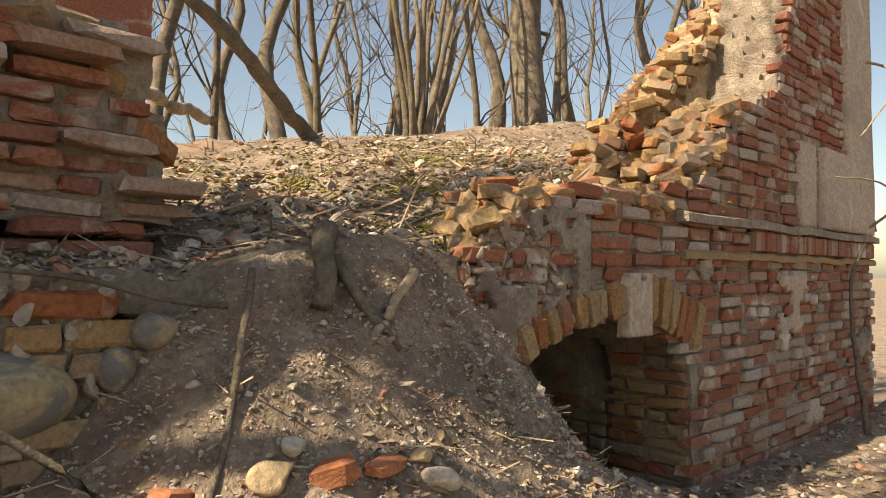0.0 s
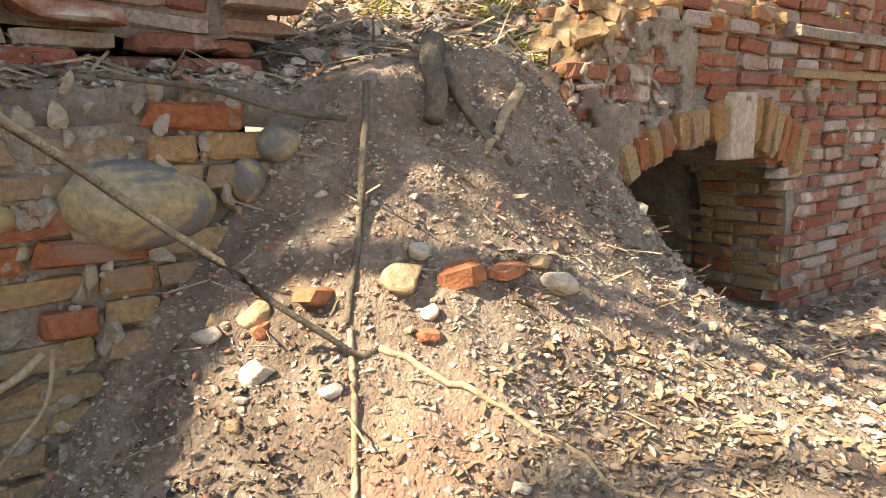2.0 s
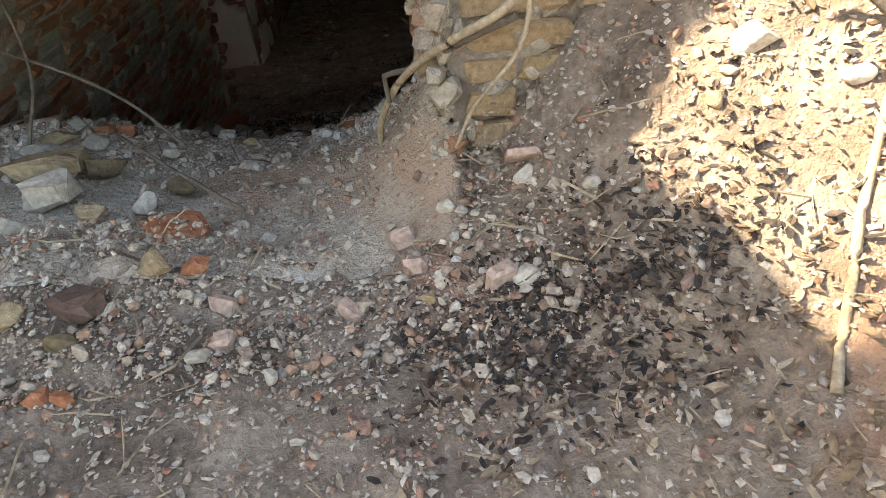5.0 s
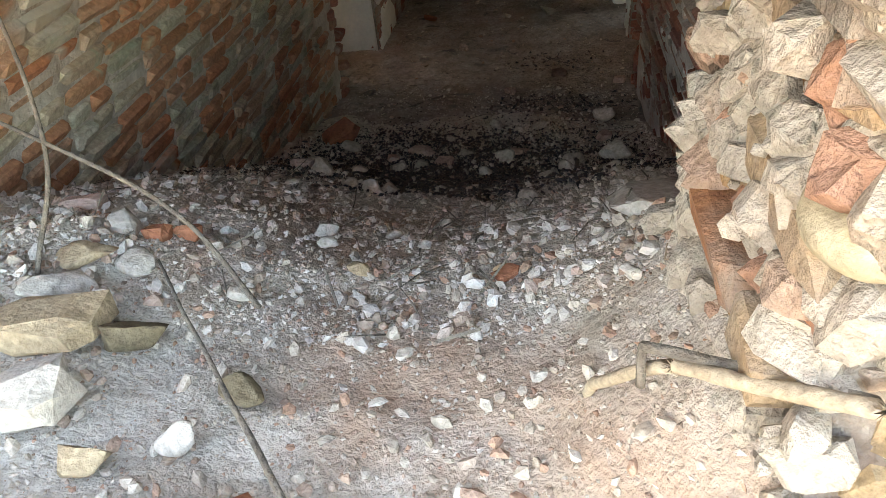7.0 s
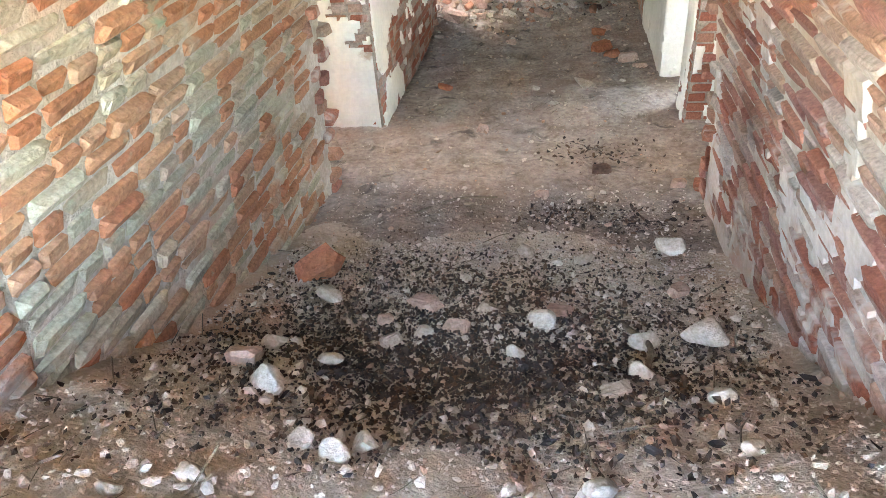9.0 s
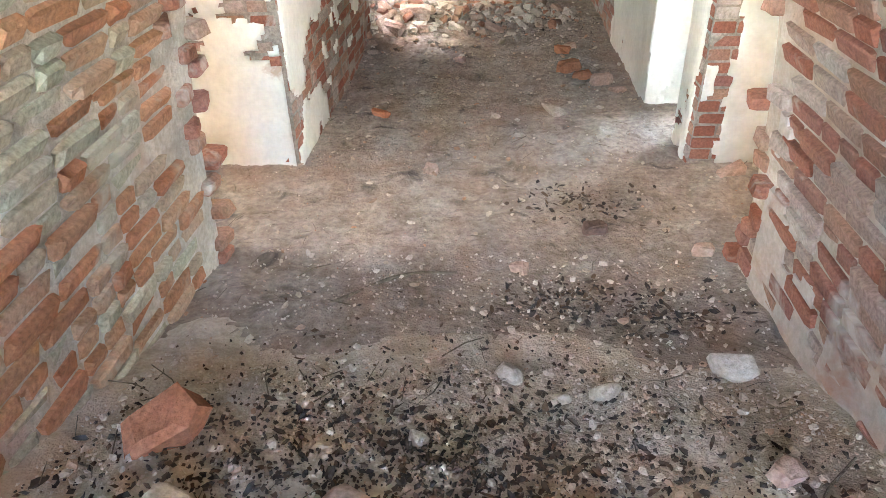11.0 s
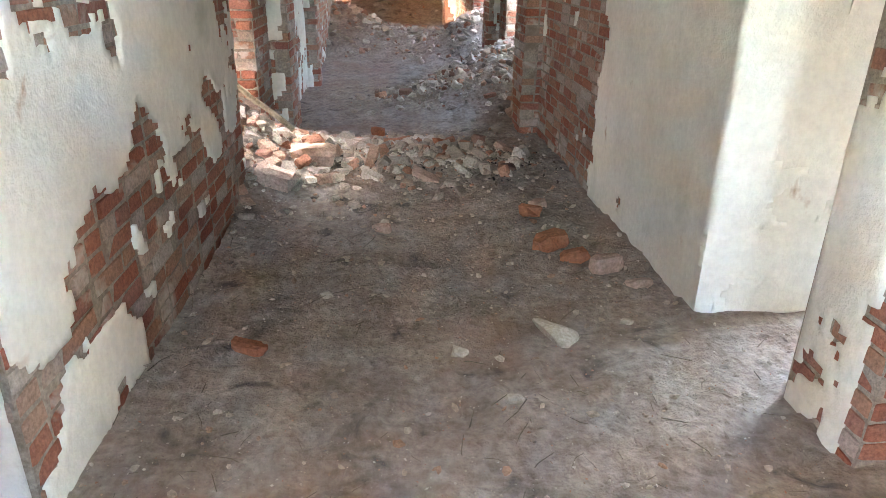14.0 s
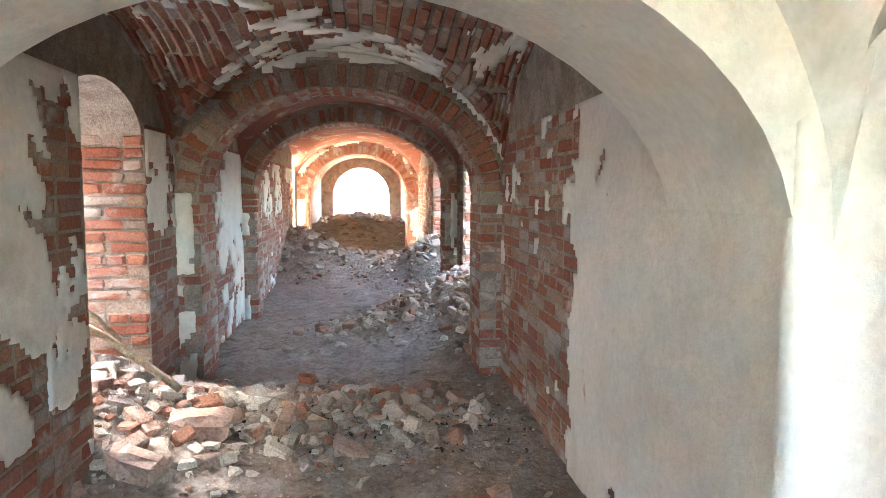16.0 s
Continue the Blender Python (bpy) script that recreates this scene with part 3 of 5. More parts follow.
ceiling_third = ceiling("ceiling_third", 12.9, 15.0, 1.27, 1.45, 1.0, brick_mat, "brick vault over the corridor")
ceiling_deep = ceiling("ceiling_deep", 15.5, 21.0, 1.27, 1.45, 1.0, brick_mat, "brick vault over the corridor")
ceiling_fourth = ceiling("ceiling_fourth", 21.8, 28.2, 1.27, 1.45, 1.0, brick_mat, "brick vault over the corridor")

# the dark recess behind the small arch
niche_shell = vault_shell("wall_recess", 2.3, 3.9, mortar_mat, "dark brick recess behind the small arch", lambda u, v, d: Vector((2.72 - (0.76 - d) * math.copysign(abs(math.cos(v)) ** 0.4, math.cos(v)), u, 1.1 + (1.33 - d) * max(0.0, math.sin(v)) ** 0.5)))
block("wall_recess_back", 1.7, 3.8, 3.9, 4.1, 0.9, 2.8, mortar_mat, "back wall of the dark recess")
block("recess_floor", 1.7, 3.8, 1.9, 4.0, 0.9, 1.45, earth_mat, "earth floor of the dark recess", "floor")
# ---- pieces of the front wall and the passage ----
single_bricks(FRONT_LAID, brick_mat, wall_front)
# left and right side of the passage
def passage_top(u, v):
    p = passage(u, v, 0)
    return p.z > lerp(INNER, u) - 0.12

laid = lay_bricks(passage, 2.3, 6.6, 0.0, 2.6, lambda u, v: passage_top(u, v) and u < 6.3 + 0.3 * wob((u, v, 0), 2.5, 3), seed=5, proud=0.02, slack=0.35, shapes=WORN, headers=0.45, gap=0.013)
laid.sort(key=lambda q: abs(q[2] - 3.8))
single_bricks(laid, vault_brick_mat, passage_vault)
laid = lay_bricks(passage, 2.3, 6.6, GIRTH - 2.6, GIRTH, lambda u, v: passage_top(u, v) and u < 6.4 + 0.25 * wob((u, v, 0), 3, 6), seed=6, proud=0.016, headers=0.35, gap=0.012)
laid.sort(key=lambda q: abs(q[2] - 5.0))
single_bricks(laid, brick_mat, passage_vault)
rr = np.random.default_rng(71)
ends = []
for side in (0, 1):
    for k in range(30):
        v = 0.05 + 0.0755 * k if side == 0 else GIRTH - 0.05 - 0.0755 * k
        for q in range(3):
            if rr.random() < 0.8:
                p = passage(6.5 + 0.09 * rr.normal(), v, -0.02 - 0.11 * q)
                m = Matrix.Translation(p) @ Euler((0.08 * rr.normal(), 0.08 * rr.normal(), rr.choice((0.0, 1.57)) + 0.12 * rr.normal())).to_matrix().to_4x4() @ Matrix.Diagonal((0.13 * rr.uniform(0.7, 1.4), 0.12, 0.066, 1))
                ends.append((WORN[rr.integers(8)], m))
single_bricks(ends, brick_mat, passage_vault, limit=200)
whitewash_mat = material("dirty_pink_whitewash", ((0.3, (0.42, 0.34, 0.28)), (0.6, (0.54, 0.47, 0.4))), 2.0, 0.9, 0.4, 30.0, stain=((0.4, 0.24, 0.17), 3.0, 0.55, 0.7), grit=0.3)
whitewash = mesh("plaster_patch", *plaster(passage, 2.35, 6.4, GIRTH - 2.4, GIRTH - 0.02, lambda u, v: passage_top(u, v) and wob((u, v, 1), 1.6, 2) + 0.6 * wob((u, v, 1), 6, 5) > (0.42 if u < 5.3 else 0.05), 0.035, 0.02), whitewash_mat)
piece("plaster_patch", whitewash, passage_vault)["kind"] = "stuff"
crown = lay_bricks(passage, 2.3, 6.5, 2.6, GIRTH - 2.6, lambda u, v: True, seed=9, proud=0.02)
joined_bricks("crown_brickwork", crown, brick_mat, passage_vault)

# ---- plaster and bricks of the cross room and corridor ----
def left_face(u, v, d):
    return Vector((LEFT + d, u, v))

def right_face(u, v, d):
    return Vector((RIGHT - d, u, v))

def cross_left(u, v, d):
    return Vector((u, 7.67 - d, v))

def pier_face(u, v, d):
    return Vector((LEFT + 0.1 + d, u, v))

def stub_face(u, v, d):
    return Vector((u, 7.75 - d, v))

def stub_end(u, v, d):
    return Vector((RIGHT + 0.05 - d, u, v))

def end_face(u, v, d):
    return Vector((u, 8.8 - d, v))

def skin(name, place, u0, u1, v0, v1, keep, parent, step=0.03, thick=0.014, mat=None):
    ob = piece(name, mesh(name, *plaster(place, u0, u1, v0, v1, keep, step, thick), mat or plaster_mat, True), parent)
    ob["label"] = "peeling whitewashed lime plaster"
    return ob

def clad(place, u0, u1, v0, v1, parent, keep=lambda u, v: True, mat=brick_mat, singles=150, seed=1, proud=0.004, **more):
    single_bricks(lay_bricks(place, u0, u1, v0, v1, keep, proud=proud, seed=seed, **more), mat, parent, limit=singles)

def patchy(level, s=1.3, k=0.0, fine=0.5):
    return lambda u, v: wob((u, v, 0.5), s, k) + fine * wob((u, v, 0.5), s * 4.2, k + 3) + 0.25 * wob((u, v, 0.5), s * 13, k + 1) > level

clad(cross_left, -4.9, LEFT + 0.1, 0.0, 2.4, wall_left_pier, seed=11, singles=160)
pick = patchy(-0.3, 1.6, 2)
skin("plaster", cross_left, -4.9, LEFT + 0.1, 0.0, 2.4, lambda u, v: pick(u, v) and (v < 1.02 + 0.06 * wob((u, v, 0), 5) or (wob((u, v, 2), 2.2) > 0.25)), wall_left_pier)
clad(pier_face, 7.67, 10.55, 0.0, 2.0, wall_left_pier, seed=12, singles=160)
pick2 = patchy(-0.24, 1.5, 7)
skin("plaster", pier_face, 7.69, 10.53, 0.0, 2.0, lambda u, v: pick2(u, v + 0.25 * u) and not (v < 0.8 + 0.35 * wob((u, v, 4), 2.2) and wob((u, v, 7), 3.5) > -0.05) and not (v < 0.28 + 0.2 * wob((u, v, 0), 2) and u > 8.5), wall_left_pier)
clad(stub_face, RIGHT + 0.05, 1.7, 0.0, 2.3, wall_right_stub, seed=13, singles=120, proud=0.006)
pick3 = patchy(-0.55, 1.4, 4)
skin("plaster", stub_face, RIGHT + 0.06, 1.68, 0.0, 2.3, lambda u, v: pick3(u, v) and u > RIGHT + 0.2 + 0.05 * wob((u, v, 0), 9) or (u < RIGHT + 0.12 and v < 0.75 and wob((u, v, 0), 4) > 0.1), wall_right_stub)
clad(stub_end, 7.75, 8.15, 0.0, 2.3, wall_right_stub, seed=14, singles=60)
skin("plaster", stub_end, 7.83, 8.14, 0.0, 2.3, patchy(-0.3, 2, 5), wall_right_stub)
clad(right_face, 8.8, 12.4, 0.0, 1.9, wall_right_near, seed=15, singles=200)
skin("plaster", right_face, 8.82, 12.38, 0.0, 1.9, lambda u, v: (u < 10.55 + 0.5 * wob((u, v, 3), 1.6) + 0.12 * wob((u, v, 3), 9) and wob((u, v, 1), 3.1) < 0.55) or wob((u, v, 1), 1.8, 2) + 0.5 * wob((u, v, 1), 8) > 0.42, wall_right_near)
clad(end_face, RIGHT, 0.95, 0.0, 2.2, wall_right_near, seed=16, singles=60)
skin("plaster", end_face, RIGHT - 0.03, 0.94, 0.0, 2.2, patchy(-0.22, 2.2, 9), wall_right_near)
clad(left_face, 11.75, 20.25, 0.0, 1.9, wall_left_far, seed=17, singles=160)
skin("plaster", left_face, 11.76, 20.25, 0.0, 1.9, patchy(0.12, 1.2, 11), wall_left_far, 0.05)
clad(lambda u, v, d: Vector((u, 11.75 - d, v)), -2.75, LEFT, 0.0, 1.9, wall_left_far, seed=18, singles=80, proud=0.02, shapes=WORN)
clad(right_face, 14.5, 16.6, 0.0, 1.9, wall_right_mid, seed=19, singles=40)
clad(lambda u, v, d: Vector((u, 14.5 - d, v)), RIGHT, 0.95, 0.0, 1.9, wall_right_mid, seed=21, singles=60, proud=0.02, shapes=WORN)
clad(lambda u, v, d: Vector((u, 17.9 - d, v)), RIGHT, 0.95, 0.0, 1.9, wall_right_far, seed=22, singles=30, proud=0.02, shapes=WORN)
clad(right_face, 17.9, 21.0, 0.0, 1.9, wall_right_far, seed=23, singles=20)

# brick faces and voussoirs of the cross arches
def arch_bricks(parent, y, hw, spring, rise, seed, ring=0.15, mat=brick_mat, front=True):
    r = np.random.default_rng(seed)
    n = int(math.pi * (hw + rise) / 2 / 0.082)
    shapes = {k: mesh("voussoir", *BOXES[k], mat) for k in range(8)}
    for i in range(n):
        a = math.pi * (i + 0.5) / n
        p = Vector((CX - (hw + ring / 2 + 0.012) * math.cos(a), y + 0.03 - 0.012 * r.random(), spring + (rise + ring / 2 + 0.012) * math.sin(a)))
        out = Vector((-math.cos(a) / hw, 0, math.sin(a) / rise)).normalized()
        side = Vector((out.z, 0, -out.x))
        m = Matrix((side * 0.068, Vector((0, 0.1, 0)), out * (ring * r.uniform(0.9, 1.05)))).transposed().to_4x4()
        m.translation = p
        piece("voussoir", shapes[i % 8], parent, m)
    def face(u, v, d):
        return Vector((u, y - d, v))
    def outside(u, v):
        if v < spring:
            return abs(u - CX) > hw + 0.05
        return ((u - CX) / (hw + ring + 0.06)) ** 2 + ((v - spring) / (rise + ring + 0.04)) ** 2 > 1
    joined_bricks("brickwork", lay_bricks(face, CX - 1.3, CX + 1.3, 0.0, 2.6, outside, seed=seed, proud=0.004), mat, parent)
    def soffit(u, v, d):
        a = math.pi * v / (math.pi * (hw + rise) / 2)
        return Vector((CX - (hw - d) * math.cos(a), u, spring + (rise - d) * math.sin(a)))
    joined_bricks("soffit_brickwork", lay_bricks(soffit, y, y + 0.5, 0.0, math.pi * (hw + rise) / 2, lambda u, v: True, seed=seed + 1, proud=0.006), mat, parent)
    for sgn in (-1, 1):
        def jamb(u, v, d, sgn=sgn):
            return Vector((CX + sgn * (hw - d), u, v))
        joined_bricks("jamb_brickwork", lay_bricks(jamb, y, y + 0.5, 0.0, spring, lambda u, v: True, seed=seed + 3 + sgn, proud=0.006), mat, parent)
    skin("plaster", face, CX - 1.3, CX + 1.3, 0.0, 2.6, lambda u, v: outside(u, v) and wob((u, v, y), 1.7) + 0.5 * wob((u, v, y), 7) > 0.05, parent, 0.04)

arch_bricks(arch_second, 12.4, 1.05, 1.45, 0.78, 31)
arch_bricks(arch_inner, 15.0, 1.08, 1.45, 0.78, 41)
arch_bricks(arch_third, 21.0, 1.0, 1.3, 0.9, 51)

# brick courses of the cross vault, in the one mesh of the ceiling
G2 = groin(1.27, 1.45, 1.05, 9.45, 12.4)
def vault_place(u, v, d):
    return G2(u, math.pi * v / 3.65, d)
def vault_keep(u, v):
    return True
vb = lay_bricks(vault_place, 9.5, 12.4, 0.0, 3.65, vault_keep, seed=61, proud=0.012, depth=0.06)
v, f = gather([q[0] for q in vb], [q[1] for q in vb])
structure("ceiling_bricks", v, f, brick_mat, "red brick courses of the cross vault", "vault")
skin("plaster", vault_place, 9.52, 12.38, 0.05, 3.6, patchy(0.22, 1.3, 21), ceiling_second, 0.045, 0.03)

# ---- front wall: arch, cornice, patches ----
single_bricks(MOUTH_LAID, old_brick_mat, wall_front, limit=150)
single_bricks(UPPER_LAID, brick_mat, wall_upper, limit=150)
def jamb_mouth(u, v, d):
    return Vector((-0.16 - d, u, v))
single_bricks(lay_bricks(jamb_mouth, 1.83, 2.34, 1.5, 2.32, lambda u, v: wob((u, v, 0), 5) > -0.3, seed=88, proud=0.02, shapes=WORN, headers=0.4, slack=0.9), old_brick_mat, wall_front, limit=60)
def recess_side(u, v, d):
    return Vector((3.455 - d, u, v))
single_bricks(lay_bricks(recess_side, 1.83, 3.85, 1.45, 2.3, lambda u, v: True, seed=89, proud=0.015, shapes=WORN, headers=0.4), old_brick_mat, wall_front, limit=120)
joined_bricks("recess_brickwork", lay_bricks(lambda u, v, d: Vector((u, 3.9 - d, v)), 1.9, 3.5, 1.45, 2.5, lambda u, v: True, seed=90, proud=0.015), brick_mat, wall_front)
def daub(name, place, u0, u1, v0, v1, keep, parent, thick, mat):
    ob = piece(name, mesh(name, *plaster(place, u0, u1, v0, v1, keep, 0.022, thick), mat, True), parent)
    ob["label"] = "crumbling lime mortar smeared over the stones"
daub("mortar_daub", on_front, 1.65, 2.5, 2.1, 2.95, lambda u, v: not open_front(u, v) and v < lerp(TOP, u) and wob((u, v, 2), 3.2, 9) + 0.6 * wob((u, v, 2), 12) > 0.12, wall_front, 0.045, mortar_mat)
daub("mortar_daub", on_front, 3.5, 6.6, 1.5, 2.74, lambda u, v: wob((u, v, 2), 2.6, 11) + 0.7 * wob((u, v, 2), 11) > 0.5, wall_front, 0.036, mortar_mat)
rr = np.random.default_rng(91)
crumbs = []
rubble_core_mat = material("mortar_and_brick_core", ((0.05, (0.42, 0.35, 0.27)), (0.4, (0.5, 0.43, 0.34)), (0.62, (0.44, 0.37, 0.28)), (0.7, (0.42, 0.2, 0.12)), (0.82, (0.42, 0.33, 0.25)), (1.0, (0.52, 0.46, 0.37))), 10.0, 0.95, 0.9, 40.0, vary=0.3)
for _ in range(1000):                      # rubble core and mortar lumps showing in the wall
    x, z = rr.uniform(-0.2, 0.75), rr.uniform(1.6, 2.66)
    if rr.random() < 0.45:
        x, z = rr.uniform(1.6, 2.4), rr.uniform(2.1, 2.95)
    if open_front(x, z) or z > lerp(TOP, x) + 0.05:
        continue
    size = rr.uniform(0.015, 0.07)
    m = Matrix.Translation((x, FRONT + 0.02 + 0.015 * rr.normal(), z)) @ Euler(rr.uniform(0, 6, 3)).to_matrix().to_4x4() @ Matrix.Diagonal((size * 1.4, size * 0.8, size * 0.8, 1))
    crumbs.append((BIG_STONES[rr.integers(12)], m))
for _ in range(520):
    y, z = rr.uniform(1.8, 2.4), rr.uniform(1.5, 2.4)
    size = 0.012 + 0.06 * rr.random() ** 2
    m = Matrix.Translation((-0.15 + 0.014 * rr.normal(), y, z)) @ Euler(rr.uniform(0, 6, 3)).to_matrix().to_4x4() @ Matrix.Diagonal((size * 0.9, size * 1.4, size * 0.9, 1))
    crumbs.append((FRAGMENTS[rr.integers(10)], m))
for k in range(90):                       # broken edge of the vault over the mouth
    u = -2.0 + 1.84 * k / 89
    z = lerp(MOUTH, u)
    slope = math.atan2(lerp(MOUTH, u + 0.05) - lerp(MOUTH, u - 0.05), 0.1)
    for y in (1.83, 1.95, 2.1, 2.25):
        if rr.random() < 0.7:
            m = Matrix.Translation((u + 0.02 * rr.normal(), y + 0.03 * rr.normal(), z + 0.02 + 0.02 * rr.normal())) @ Matrix.Rotation(-slope + 0.25 * rr.normal(), 4, "Y") @ Matrix.Rotation(0.2 * rr.normal(), 4, "Z") @ Matrix.Diagonal((0.07 * rr.uniform(0.6, 1.2), 0.13, 0.1 * rr.uniform(0.6, 1.3), 1))
            crumbs.append((FRAGMENTS[rr.integers(10)], m))
joined_bricks("rubble_core", [(s, m) for s, m in crumbs], rubble_core_mat, wall_front)
tops = []
for _ in range(1500):                     # loose bricks on the broken flight, the upper course and the wall top
    k = rr.random()
    if k < 0.62:
        x, y = rr.uniform(3.0, 6.0), rr.uniform(2.3, 3.1)
        z = 3.4 + (x - 3.55 - 0.75 * (y - 2.3)) * 0.85 + rr.normal() * 0.06
        if x - 3.55 - 0.75 * (y - 2.3) < -0.5:
            continue
    elif k < 0.8:
        x, y = rr.uniform(1.75, 4.2), rr.uniform(1.84, 2.3)
        z = lerp(TOP, x) + rr.normal() * 0.04
    else:
        x, y = rr.uniform(-0.6, 0.75), rr.uniform(2.17, 2.7)
        z = 3.34 - max(0, x - 0.55) * 1.8 - 0.25 * max(0, y - 2.4) + rr.normal() * 0.03
    size = rr.uniform(0.5, 1.0)
    m = Matrix.Translation((x, y, z)) @ Euler((rr.normal() * 0.3, rr.normal() * 0.3, rr.uniform(0, 6.3))).to_matrix().to_4x4() @ Matrix.Diagonal((0.2 * size, 0.12, 0.07, 1))
    tops.append((WORN[rr.integers(8)], m))
joined_bricks("loose_brickwork", tops, old_brick_mat, wall_front)
r = np.random.default_rng(77)
cuts = {k: mesh("voussoir", *WORN[k], old_brick_mat) for k in range(8)}
for i in range(17):
    u = 2.02 + 1.42 * (i + 0.5) / 17
    z = lerp(NICHE, u)
    lean = (u - 2.72) * 0.55
    long = 0.27 if u > 2.9 else 0.15
    up = Vector((math.sin(lean), 0, math.cos(lean)))
    side = Vector((math.cos(lean), 0, -math.sin(lean)))
    m = Matrix((side * 0.072, Vector((0, 0.14, 0)), up * long * r.uniform(0.85, 1.1))).transposed().to_4x4()
    m.translation = Vector((u, FRONT + 0.03 - 0.03 * r.random(), z + 0.01)) + up * long / 2
    piece("voussoir", cuts[i % 8], wall_front, m)

def strip(name, x0, x1, z0, z1, out, mat, label):
    """A projecting course with an uneven edge."""
    n = int((x1 - x0) / 0.09)
    verts, faces = [], []
    for i in range(n + 1):
        x = x0 + (x1 - x0) * i / n
        w = 0.012 * wob((x, 0, z0), 9) + 0.012 * wob((x, 1, z0), 3)
        verts += [(x, FRONT + 0.05, z0 + w), (x, FRONT - out + w, z0 + w), (x, FRONT - out + 1.3 * w, z1 - 0.015 + w), (x, FRONT - out * 0.5, z1 + w), (x, FRONT + 0.05, z1 + w)]
        if i:
            a = 5 * (i - 1)
            faces += [(a + k, a + (k + 1) % 5, a + 5 + (k + 1) % 5, a + 5 + k) for k in range(5)]
    faces += [tuple(range(5))[::-1], tuple(range(5 * n, 5 * n + 5))]
    ob = piece(name, mesh(name, verts, faces, mat, False), wall_front)
    ob["label"] = label
    return ob

strip("cornice", 3.3, 6.64, 2.93, 2.99, 0.07, mortar_mat, "worn projecting cornice course")
strip("string_course", 3.3, 6.64, 2.74, 2.79, 0.045, old_brick_mat, "worn ochre string course")
soldier = mesh("soldier_brick", *BOXES[2], brick_mat)
for i in range(31):
    x = 4.2 + 0.078 * i
    m = Matrix.Diagonal((0.066, 0.1, 0.125, 1))
    m.translation = Vector((x, FRONT - 0.012 * r.random() + 0.005, 2.86))
    piece("soldier_brick", soldier, wall_front, m)
facade_plaster = material("grey_pink_render", ((0.3, (0.4, 0.31, 0.24)), (0.7, (0.52, 0.42, 0.33))), 2.0, 0.9, 0.35, 40.0, stain=((0.3, 0.26, 0.22), 1.5, 0.5, 0.7), patch=((0.6, 0.56, 0.5), 2.5, 0.6, 0.7))
front_plate = lambda u, v, d: on_front(u, v, d + 0.03)
skin("render_panel", front_plate, 5.98, 6.66, 3.0, 6.1, patchy(-0.75, 1.2, 3), wall_front, 0.05, 0.03, facade_plaster)
skin("render_panel", front_plate, 4.98, 5.3, 3.0, 3.62, patchy(-0.7, 1.2, 5), wall_front, 0.03, 0.02, facade_plaster)
skin("render_panel", front_plate, 5.38, 5.95, 3.0, 3.62, patchy(-0.7, 1.6, 8), wall_front, 0.03, 0.045, facade_plaster)
skin("render_patch", front_plate, 4.3, 5.4, 1.6, 2.7, patchy(0.42, 1.5, 2), wall_front, 0.035, 0.014, facade_plaster)
skin("render_patch", front_plate, 2.74, 2.95, 2.36, 2.66, patchy(-0.3, 4, 8), wall_front, 0.02, 0.05, facade_plaster)

# boulders bedded in the wall
def stone(name, p, size, mat, label, seed, turn=0.0, parent=None, shapes=BIG_STONES):
    s = shapes[seed % len(shapes)]
    m = Matrix.Translation(p) @ Matrix.Rotation(turn, 4, "Z") @ Matrix.Diagonal((*size, 1))
    ob = piece(name, mesh(name, s[0], s[1], mat, False), parent, m)
    return ob

ROUND = []
for s in range(5):
    bm = bmesh.new()
    bmesh.ops.create_icosphere(bm, subdivisions=4, radius=0.5)
    for v in bm.verts:
        v.co *= 1 + 0.16 * wob(v.co, 1.5, s * 3.0) + 0.04 * wob(v.co, 6, s) 
    ROUND.append(([tuple(v.co) for v in bm.verts], [[v.index for v in f.verts] for f in bm.faces]))
    bm.free()
boulder_mat = material("lichen_boulder", ((0.35, (0.37, 0.27, 0.13)), (0.6, (0.35, 0.29, 0.19))), 3.0, 0.85, 0.4, 50.0, stain=((0.17, 0.16, 0.15), 4.0, 0.5, 0.56))
BOULDERS = [(0.26, 1.83, 2.37, 0.36, 0.24, 0.22), (0.53, 1.83, 2.41, 0.1, 0.14, 0.13), (-0.15, 1.84, 2.11, 0.09, 0.12, 0.07), (-0.02, 1.82, 2.36, 0.09, 0.1, 0.07), (0.62, 1.8, 2.5, 0.12, 0.1, 0.1)]
for i, (x, y, z, a, b, c) in enumerate(BOULDERS):
    ob = stone("wall_boulder", Vector((x, y, z)), (a, b, c), boulder_mat, "", i, 0, wall_front, ROUND)
    ob.data.polygons.foreach_set("use_smooth", [True] * len(ob.data.polygons))

